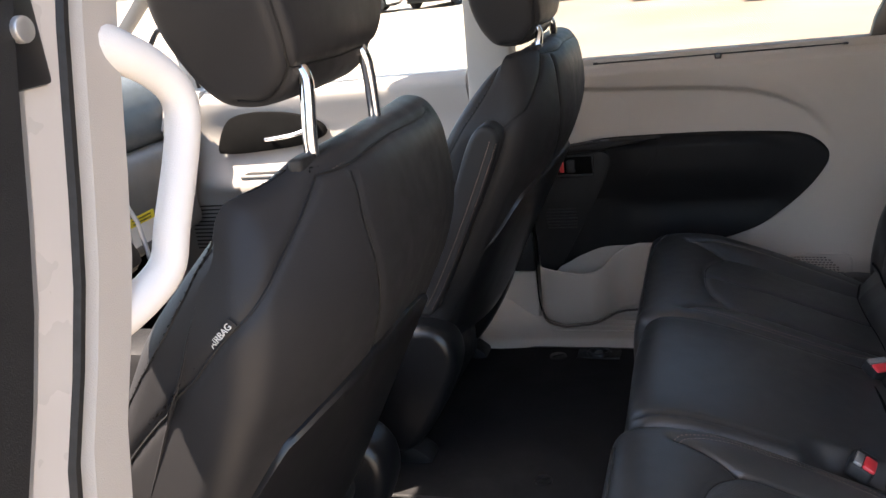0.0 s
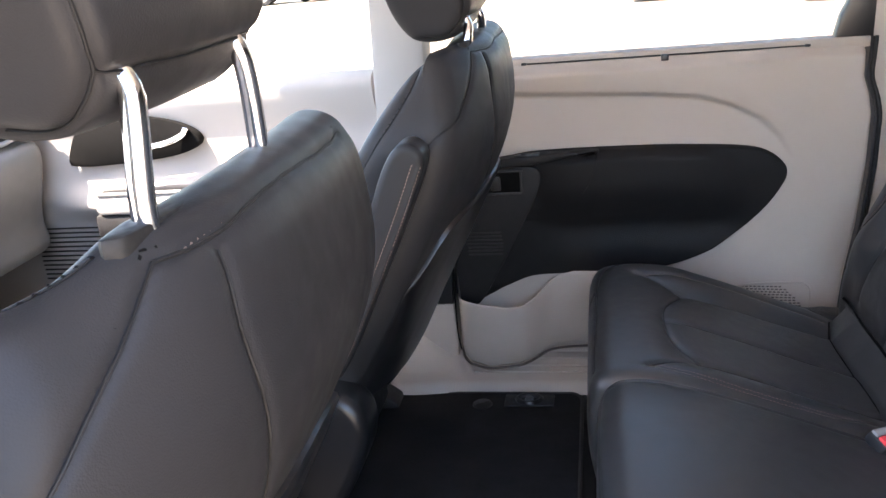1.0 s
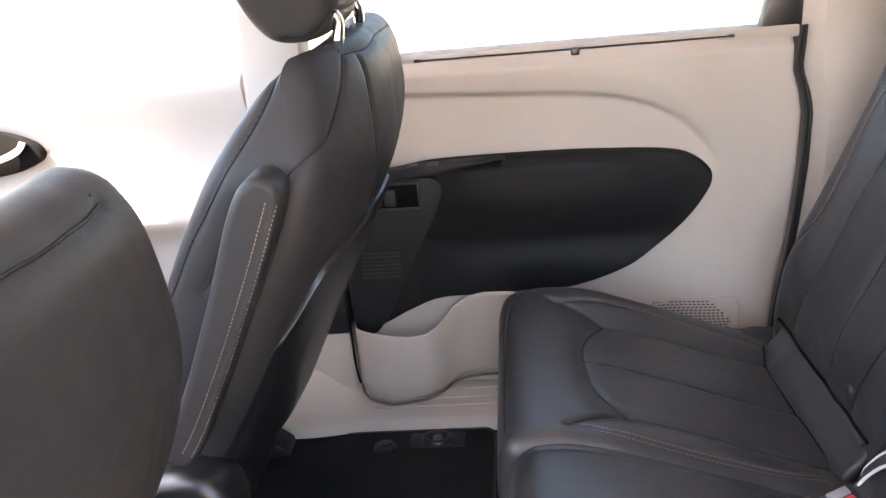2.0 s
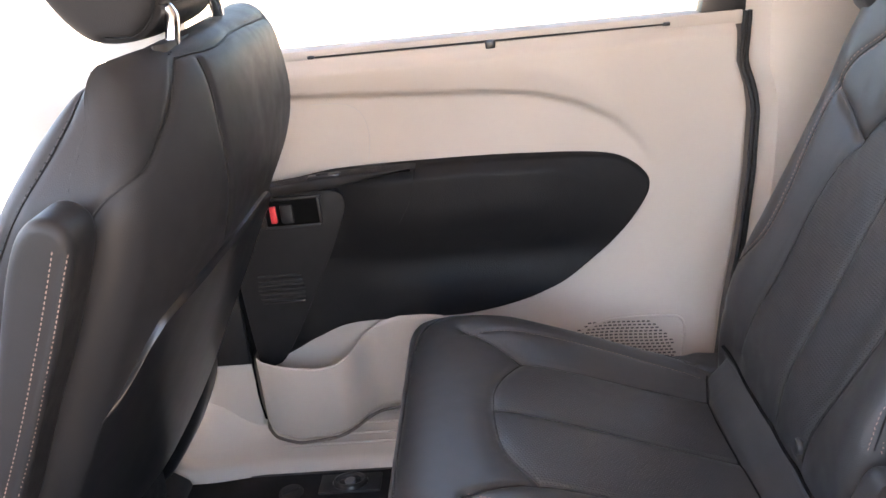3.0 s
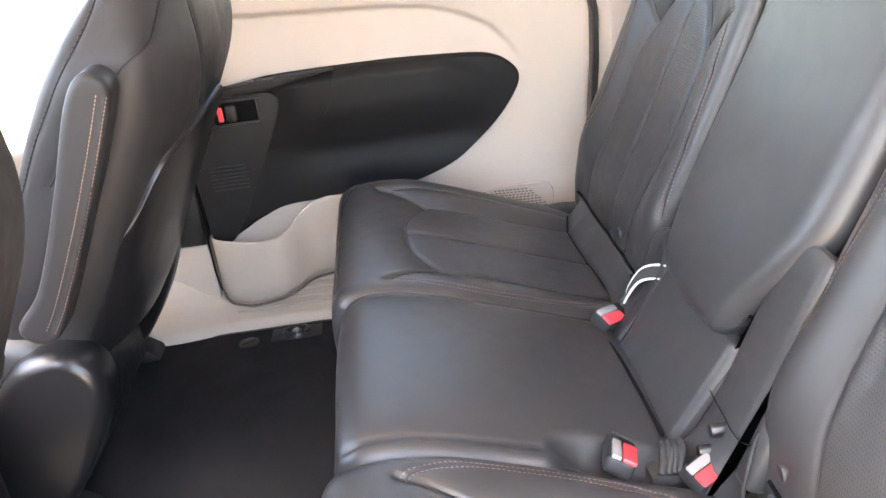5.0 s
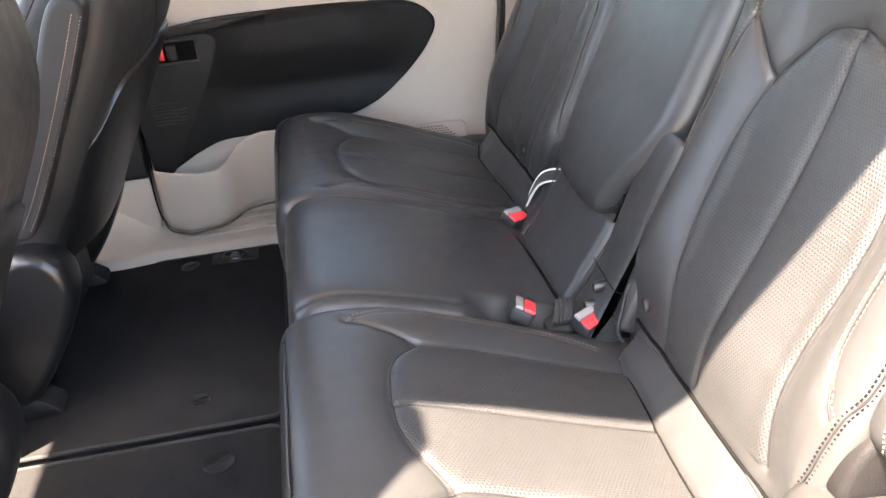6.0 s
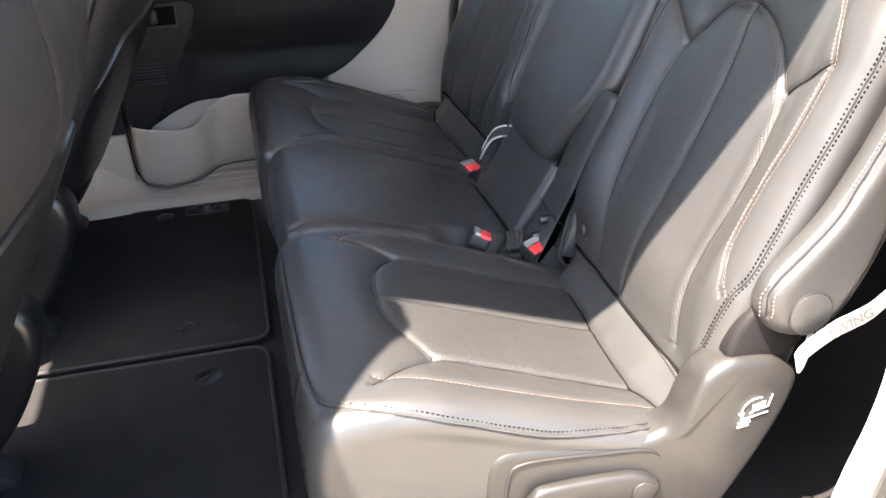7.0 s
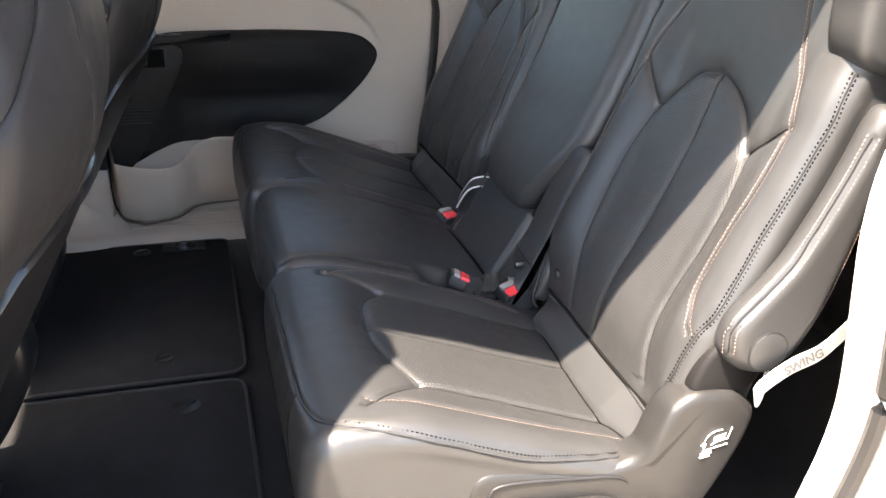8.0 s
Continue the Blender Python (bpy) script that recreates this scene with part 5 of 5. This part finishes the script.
def ribbon(path, width, axis, thick=0.0012):
    """A flat band along a path; axis is the direction of its width."""
    p = np.array(path)
    a = np.array(axis, float)
    a /= np.linalg.norm(a)
    t = np.gradient(p, axis=0)
    nrm = np.cross(t, a)
    nrm /= np.linalg.norm(nrm, axis=1)[:, None]
    bm = bmesh.new()
    rows2 = []
    for c, q in zip(p, nrm):
        rows2.append([bm.verts.new(c + s * a * width / 2 + u * q * thick) for s, u in ((-1, -1), (1, -1), (1, 1), (-1, 1))])
    for r0, r1 in zip(rows2[:-1], rows2[1:]):
        for k in range(4):
            bm.faces.new((r0[k], r0[(k + 1) % 4], r1[(k + 1) % 4], r1[k]))
    bm.faces.new(rows2[0])
    bm.faces.new(rows2[-1])
    return bm


loop = thing("pull_loop", (0.42, 0.13, 0.30), "black pull loop with white edges on centre seat", "strap")
lp = smooth_line([(0.450, 0.095, 0.350), (0.432, 0.118, 0.352), (0.412, 0.148, 0.335), (0.400, 0.178, 0.292), (0.398, 0.185, 0.272)], 30)
part("band", ribbon(lp, 0.020, (0.3, 0.15, 1.0)), M_web, loop)
for s in (-1, 1):
    ax = np.array((0.3, 0.15, 1.0)) / np.linalg.norm((0.3, 0.15, 1.0))
    part("edge", tube([q + s * ax * 0.0105 for q in lp], 0.0021, 8), M_white, loop, "white woven edge")
part("stop", box((0.006, 0.03, 0.03), (0.452, 0.095, 0.35), 0.002), M_black, loop)

tether = thing("pull_strap", (0.56, -0.72, 0.39), "white pull strap with dark letters under the armrest", "strap")
tp = smooth_line([(0.548, -0.690, 0.372), (0.525, -0.712, 0.355), (0.511, -0.722, 0.351), (0.506, -0.724, 0.360), (0.516, -0.724, 0.373), (0.550, -0.722, 0.393), (0.590, -0.721, 0.407), (0.612, -0.721, 0.424), (0.628, -0.722, 0.442)], 48)
band = part("band", ribbon(tp, 0.029, (-0.42, -0.25, 1.0)), M_white, tether)
cur = bpy.data.curves.new("strap_letters", "FONT")
cur.body, cur.size, cur.align_x, cur.align_y, cur.extrude = "SWING", 0.017, "CENTER", "CENTER", 0.0003
cur.offset = 0.0005
cur.materials.append(M_ink)
letters = new("strap_letters", cur)
letters.parent = band
letters.matrix_basis = Matrix.Translation((0.566, -0.7280, 0.402)) @ Matrix.Rotation(radians(-24), 4, "Y") @ Matrix.Rotation(radians(82), 4, "X")

# ---- front seats ----


def front_seat(sg, label, dx, dz, head, mid=0.478, HW=0.268, thin=0.0, taper_out=0.225, taper_in=0.105, drop=0.12, shoulder=0.0):
    """A front seat; dx and dz shift its back, head the head restraint, thin draws its front face in."""
    c0 = sg * mid
    t = thing("front_seat", (-0.75, c0, 0.0), label, "seat", "front seats")
    b = Pad([(-0.236, 0.850), (-0.222, 0.845), (-0.210, 0.832), (-0.199, 0.80), (-0.196, 0.72), (-0.211, 0.655), (-0.245, 0.585), (-0.295, 0.49), (-0.35, 0.385), (-0.40, 0.29), (-0.44, 0.25),
             (-0.53 + thin, 0.25), (-0.565 + thin, 0.33), (-0.51 + thin, 0.48), (-0.45 + thin, 0.605), (-0.395 + thin, 0.70), (-0.345 + thin, 0.775), (-0.305 + 0.8 * thin, 0.822), (-0.275 + 0.4 * thin, 0.842), (-0.25, 0.850)], c0 - HW, c0 + HW, 0.026, 0.0045, 9, [(-0.255, 0.805), (-0.29, 0.70), (-0.36, 0.56), (-0.43, 0.42), (-0.48, 0.32)])

    def curve(P):
        d = P[..., 1] - c0
        k = 1 - np.where(d > 0, taper_in, taper_out) * ease(P[..., 2], 0.70, 0.87) - 0.10 * (1 - ease(P[..., 2], 0.25, 0.45))
        P[..., 1] = c0 + d * k
        depth = P[..., 0] - np.interp(P[..., 2], [0.32, 0.42, 0.56, 0.70, 0.805], [-0.48, -0.43, -0.36, -0.29, -0.255])
        P[..., 0] += dx - (0.22 + 0.68 * ease(depth, -0.03, 0.03) * (d < 0)) * d ** 2
        P[..., 2] += dz - drop * d ** 2 * (d < 0) * ease(P[..., 2], 0.7, 0.84)
        P[..., 2] -= shoulder * ease(-d, 0.11, 0.21) * ease(P[..., 2], 0.70, 0.84)
        return P

    b.P = curve(b.P)
    cam_side = -1   # the side that turns to the open door
    sidew = lambda p, n: ((n[:, 1] * cam_side > 0.15)).astype(float)
    if sg < 0:
        side_seam = [(-0.256, -0.583, 0.842), (-0.262, -0.61, 0.815), (-0.268, -0.645, 0.788), (-0.273, -0.672, 0.768), (-0.290, -0.695, 0.742), (-0.319, -0.706, 0.716), (-0.362, -0.71, 0.672), (-0.400, -0.712, 0.638), (-0.45, -0.712, 0.588)]
        front_seam = [(-0.285, -0.595, 0.842), (-0.298, -0.625, 0.837), (-0.307, -0.656, 0.832), (-0.318, -0.673, 0.820), (-0.343, -0.690, 0.778), (-0.354, -0.703, 0.755), (-0.382, -0.714, 0.715), (-0.43, -0.716, 0.66), (-0.48, -0.714, 0.60)]
        top_line = [(-0.247, -0.262, 0.838), (-0.250, -0.29, 0.832), (-0.257, -0.39, 0.830), (-0.256, -0.46, 0.831), (-0.252, -0.54, 0.832), (-0.256, -0.583, 0.842)]
        rear_seam = [(-0.246, -0.535, 0.826), (-0.24, -0.542, 0.774), (-0.241, -0.532, 0.717), (-0.25, -0.52, 0.65), (-0.27, -0.513, 0.595)]
    else:
        side_seam = [(-0.214, 0.355, 0.824), (-0.227, 0.32, 0.783), (-0.246, 0.27, 0.739), (-0.262, 0.24, 0.714), (-0.288, 0.225, 0.689), (-0.34, 0.22, 0.64), (-0.40, 0.215, 0.57)]
        front_seam = [(-0.238, 0.36, 0.827), (-0.254, 0.335, 0.824), (-0.276, 0.29, 0.815), (-0.295, 0.25, 0.793), (-0.321, 0.23, 0.746), (-0.36, 0.22, 0.691), (-0.41, 0.215, 0.62), (-0.46, 0.21, 0.54)]
        top_line = [(-0.195, 0.69, 0.820), (-0.206, 0.60, 0.816), (-0.208, 0.50, 0.814), (-0.207, 0.42, 0.814), (-0.214, 0.355, 0.824)]
        rear_seam = [(-0.206, 0.385, 0.812), (-0.196, 0.376, 0.767), (-0.192, 0.371, 0.72), (-0.196, 0.378, 0.66), (-0.21, 0.388, 0.615)]
    turned = [lambda p, n: n[:, 0] > -0.25, lambda p, n: (n[:, 0] < 0.25) & (n[:, 1] < 0.3), lambda p, n: n[:, 0] > 0.15, lambda p, n: n[:, 0] > 0.1]
    laid = [b.trail(q, 70, 0.0, w)[0] for q, w in zip((side_seam, front_seam, top_line, rear_seam), turned)]
    b.groove(laid if sg > 0 else [laid[0]] + laid[2:], [0, 1, 2], lambda p, n: np.ones(len(p)), 0.0028, 0.0042, 0.0015, 0.014)
    b.wrinkle(0.0010, 6.0, sg * 6.0)
    back = b.parts("backrest", M_back, t)
    for q, w in zip(laid, turned):
        part("seam", tube(b.trail(q, 80, 0.0003, w)[0], 0.0012, 6), M_seam, back)
    part("stitching", merged(b.stitch_trail(laid[0][::5], 0, 0.007, 0.0085, 0.0010, 0.62, turned[0]), b.stitch_trail(laid[1][::5], 0, 0.0, 0.0085, 0.0012, 0.62, turned[1]),
                             b.stitch_trail(top_line, 0, 0.007, 0.0085, 0.0008)), M_thread_dark, back, "dark stitching")
    # a short run of tan thread where the seams meet
    m0 = np.array(top_line[-2 if sg < 0 else 1])
    run = [m0 + np.array((0.0, dy, 0.002)) for dy in (-0.022, 0.0, 0.022)]
    part("stitching", merged(b.stitch_trail(run, 0, -0.003, 0.0052, 0.0007), b.stitch_trail(run, 0, -0.008, 0.0052, 0.0007)), M_thread, back, "tan stitching")

    # lower rear shell, an arched panel that lies on the back
    p, n = b.P.reshape(-1, 3), b.normals().reshape(-1, 3)
    on = (n[:, 0] > 0.0) & (p[:, 2] < 0.72)
    p, n = p[on], n[on]

    def on_back(y, z, lift):
        d = np.hypot(p[:, 1] - y, p[:, 2] - z)
        near = np.argpartition(d, 6)[:6]
        w = 1 / (d[near] + 1e-3)
        nn = (n[near] * w[:, None]).sum(0)
        nn /= np.linalg.norm(nn)
        return np.array(((p[near, 0] * w).sum() / w.sum(), y, z)) + nn * lift

    wide = 0.245 * HW / 0.268
    cols = np.linspace(-wide, wide, 44)
    top_z = 0.622 + dz - 1.2 * cols ** 2 - 0.07 * ease(np.abs(cols), 0.80 * wide, wide)
    sv3, sf3 = [], []
    lifts = [(-0.004, 0.0), (0.004, 0.0), (0.008, 0.012)] + [(0.008, q) for q in np.linspace(0.06, 1.0, 16)]
    for d, z0 in zip(cols, top_z):
        for lift, q in lifts:
            side_in = 1 - (abs(d) / wide) ** 12
            sv3.append(on_back(c0 + d, z0 + (0.262 - z0) * q, lift if lift < 0 else lift * side_in))
    L3 = len(lifts)
    for i in range(len(cols) - 1):
        for k in range(L3 - 1):
            a = i * L3 + k
            sf3.append((a, a + 1, a + L3 + 1, a + L3))
    part("rear_shell", (sv3, sf3), M_black_s, t, "satin black arched lower rear shell")

    # head restraint on two chrome posts
    hc = c0 - 0.008
    h = Pad([(-0.236, 1.09), (-0.226, 1.03), (-0.224, 0.98), (-0.227, 0.952), (-0.238, 0.930), (-0.257, 0.910), (-0.284, 0.900), (-0.325, 0.908), (-0.352, 0.95), (-0.362, 1.01), (-0.352, 1.08), (-0.318, 1.125), (-0.278, 1.132), (-0.250, 1.118)],
            hc - 0.146, hc + 0.146, 0.022, 0.0045, 9, [(-0.295, 0.945), (-0.295, 1.02), (-0.292, 1.09)])

    def taper(P):
        d = P[..., 1] - hc
        kk = 0.72 + 0.28 * ease(P[..., 2], 0.885, 1.03) - 0.08 * ease(P[..., 2], 1.05, 1.14)
        P[..., 1] = hc + d * kk
        P[..., 0] += dx - 0.35 * d ** 2
        P[..., 2] += head
        return P

    h.P = taper(h.P)
    corner = (-0.244 + dx, hc - 0.108, 0.936 + head)
    far_low = (-0.244 + dx, hc + 0.108, 0.936 + head)
    creases = [[(-0.245 + dx, hc - 0.138, 1.12 + head), (-0.238 + dx, hc - 0.142, 1.04 + head), (-0.236 + dx, hc - 0.128, 0.97 + head), corner], [corner, (-0.242 + dx, hc, 0.935 + head), far_low],
               [corner, (-0.275 + dx, hc - 0.100, 0.905 + head), (-0.31 + dx, hc - 0.105, 0.905 + head)]]
    laid_h = [h.trail(q, 40)[0] for q in creases]
    h.groove(laid_h, [0, 1, 2], lambda p, n: np.ones(len(p)), 0.0028, 0.0045, 0.003, 0.018)
    h.wrinkle(0.0012, 12.0, sg * 3.0)
    hr = h.parts("head_restraint", M_back, t)
    for q in laid_h:
        part("seam", tube(h.trail(q, 50, 0.0002)[0], 0.0011, 6), M_seam, hr)
    for s in (-1, 1):
        y = c0 - 0.010 + s * 0.088
        lean_in = -s * 0.010
        z0, z1 = 0.820 + dz, 0.928 + head
        part("post", tube(smooth_line([(-0.246 + dx, y, z0), (-0.245 + dx, y, 0.6 * z0 + 0.4 * z1), (-0.243 + dx, y + 0.6 * lean_in, 0.2 * z0 + 0.8 * z1), (-0.245 + dx, y + lean_in, z1), (-0.26 + dx, y + lean_in, z1 + 0.022)], 24), 0.0076, 14, 1.0, (0, 1, 0.01)),
             M_chrome, t, "chrome head restraint post")
        part("post_guide", prism(smooth_line([(-0.256 + dx, y - 0.030), (-0.250 + dx, y - 0.034), (-0.242 + dx, y - 0.024), (-0.237 + dx, y + 0.026), (-0.243 + dx, y + 0.044), (-0.252 + dx, y + 0.034)], 40, closed=True),
                                 2, 0.832 + dz, (0.8500 if sg < 0 else 0.8495) + dz, 0.002), M_rubber, t, "flat black post guide")
    # cushion, base and hinge covers
    cu = Pad([(-0.46, 0.26), (-0.50, 0.34), (-0.70, 0.36), (-0.92, 0.385), (-1.0, 0.36), (-1.01, 0.28), (-0.95, 0.22), (-0.60, 0.18), (-0.48, 0.20)], c0 - 0.27, c0 + 0.27, 0.05, 0.012)
    cu.parts("cushion", M_leather, t)
    part("base", box((0.46, 0.44, 0.17), (-0.74, c0, 0.105), 0.02), M_black, t)
    for s in (-1, 1):
        yy = c0 + s * 0.262
        cover = smooth_line([(-0.405, 0.235), (-0.410, 0.285), (-0.445, 0.318), (-0.50, 0.318), (-0.55, 0.285), (-0.60, 0.20), (-0.62, 0.10), (-0.58, 0.035), (-0.53, 0.03), (-0.47, 0.10), (-0.425, 0.18)], 70, closed=True)
        part("hinge_cover", prism(cover, 1, yy - 0.045, yy + 0.045, 0.022, 4), M_black_s, t, "glossy black hinge cover")
    foot = smooth_line([(-0.66, 0.0), (-0.50, 0.0), (-0.50, 0.02), (-0.55, 0.045), (-0.66, 0.05)], 30, closed=True)
    part("floor_rail", prism(foot, 1, c0 - 0.30, c0 - 0.24, 0.004), M_black, t)
    part("floor_rail", prism(foot, 1, c0 + 0.20, c0 + 0.26, 0.004), M_black, t)
    if sg < 0:
        tagp = (-0.316, c0 - HW + 0.0055, 0.726)
        rot = Matrix.Rotation(radians(-42), 4, "Y")
        tg = part("airbag_tag", box((0.040, 0.003, 0.0105), tagp, 0.001, rot), M_black, back, "small black sewn tag with white letters")
        cur = bpy.data.curves.new("tag_letters", "FONT")
        cur.body, cur.size, cur.align_x, cur.align_y, cur.extrude = "AIRBAG", 0.0092, "CENTER", "CENTER", 0.0004
        cur.materials.append(M_print)
        tx = new("tag_letters", cur)
        tx.parent = tg
        tx.matrix_basis = Matrix.Translation((tagp[0], tagp[1] - 0.0022, tagp[2])) @ rot @ Matrix.Rotation(radians(90), 4, "X")
    else:
        a = Pad([(-0.262, 0.70), (-0.272, 0.728), (-0.298, 0.728), (-0.325, 0.69), (-0.37, 0.58), (-0.43, 0.45), (-0.475, 0.395), (-0.462, 0.368), (-0.43, 0.366), (-0.40, 0.41), (-0.345, 0.52), (-0.295, 0.62)],
                0.135, 0.198, 0.011, 0.0040, 7, [(-0.30, 0.685), (-0.37, 0.54), (-0.44, 0.40)])
        hem = [(-0.272, 0.70), (-0.305, 0.625), (-0.355, 0.52), (-0.405, 0.425), (-0.43, 0.385)]
        a.groove([hem], [0, 2], sidew, 0.002, 0.003, 0.001, 0.01)
        ar = a.parts("armrest", M_back, t, label="black leather folded-up armrest")
        part("stitching", a.stitches(hem, [0, 2], lambda p, n: n[:, 1] < -0.3, (-0.006, 0.006)), M_thread, ar, "tan double stitching")
        part("armrest_pivot", tube([(-0.43, 0.16, 0.41), (-0.43, 0.26, 0.41)], 0.02, 12), M_black, t)
    return t


front_seat(-1, "black leather driver seat with chrome head restraint posts", -0.030, 0.003, 0.0, 0.458, 0.258, 0.022, 0.165, 0.06, 0.05, 0.016)
front_seat(1, "black leather passenger seat with folded-up inner armrest", 0.022, -0.010, -0.062)

# ---- outside: parked cars across the lot ----


def parked_car(at, turn, paint, label):
    t = thing("parked_car", at, label, "car", "parked cars")
    m = Matrix.Translation(at) @ Matrix.Rotation(radians(turn), 4, "Z")

    def put(bm):
        bmesh.ops.transform(bm, matrix=m, verts=bm.verts)
        return bm

    side = [(-2.25, 0.35), (-2.28, 0.62), (-2.2, 0.82), (-1.25, 0.95), (1.9, 0.98), (2.25, 0.90), (2.3, 0.55), (2.22, 0.32), (1.85, 0.28)]
    for cx in (1.38, -1.38):
        side += [(cx + 0.40 * math.cos(a), 0.34 + 0.40 * math.sin(a)) for a in np.linspace(-0.15, math.pi + 0.15, 12)]
    part("body", put(prism(side, 1, -0.9, 0.9, 0.05)), paint, t)
    part("cabin", put(prism([(-1.15, 0.93), (-0.45, 1.48), (1.2, 1.52), (1.95, 0.96)], 1, -0.74, 0.74, 0.06)), paint, t)
    for s in (-1, 1):
        part("side_glass", put(prism([(-0.85, 0.98), (-0.38, 1.40), (1.1, 1.43), (1.6, 1.0)], 1, *sorted((s * 0.735, s * 0.752)))), M_glassdark, t)
        part("sill_trim", put(box((2.0, 0.05, 0.12), (0, s * 0.89, 0.30), 0.02)), M_black, t)
    part("underbody", put(box((4.2, 1.5, 0.14), (0, 0, 0.27), 0.03)), M_rubber, t)
    for s in (-1, 1):
        part("headlight", put(box((0.10, 0.36, 0.14), (-2.22, s * 0.66, 0.72), 0.03)), M_chrome, t)
    part("bumper", put(box((0.12, 1.7, 0.22), (-2.27, 0, 0.45), 0.05)), M_black, t)
    for x in (-1.38, 1.38):
        for s in (-1, 1):
            w = part("wheel", put(disc((x, s * 0.82, 0.335), 0.335, 1, 0.21, 28, 0.03)), M_tyre, t)
            part("rim", put(disc((x, s * 0.925, 0.335), 0.21, 1, 0.02, 20, 0.006)), M_silver, w)
            for k in range(5):
                a = 2 * math.pi * k / 5
                part("spoke", put(box((0.19, 0.03, 0.05), (x + 0.1 * math.cos(a), s * 0.935, 0.335 + 0.1 * math.sin(a)), 0.008, Matrix.Rotation(-a, 4, "Y"))), M_silver, w)
    return t


whites, darks, blues = car_paint("white_paint", (0.72, 0.73, 0.74)), car_paint("black_paint", (0.03, 0.03, 0.035)), car_paint("blue_grey_paint", (0.12, 0.16, 0.22))
CARS = [(-12.4, 27.6, 12, whites, "white car parked on the gravel lot"), (-8.6, 29.2, 76, blues, "blue-grey car parked on the gravel lot"),
        (-3.1, 25.4, 76, darks, "dark car parked on the gravel lot"), (-0.6, 22.2, 76, whites, "white car parked on the gravel lot"),
        (1.9, 19.0, 76, darks, "dark car parked on the gravel lot"), (4.6, 16.4, 76, whites, "white car parked on the gravel lot")]
for x, y, turn, paint, label in CARS:
    parked_car((x, y, GROUND), turn, paint, label)
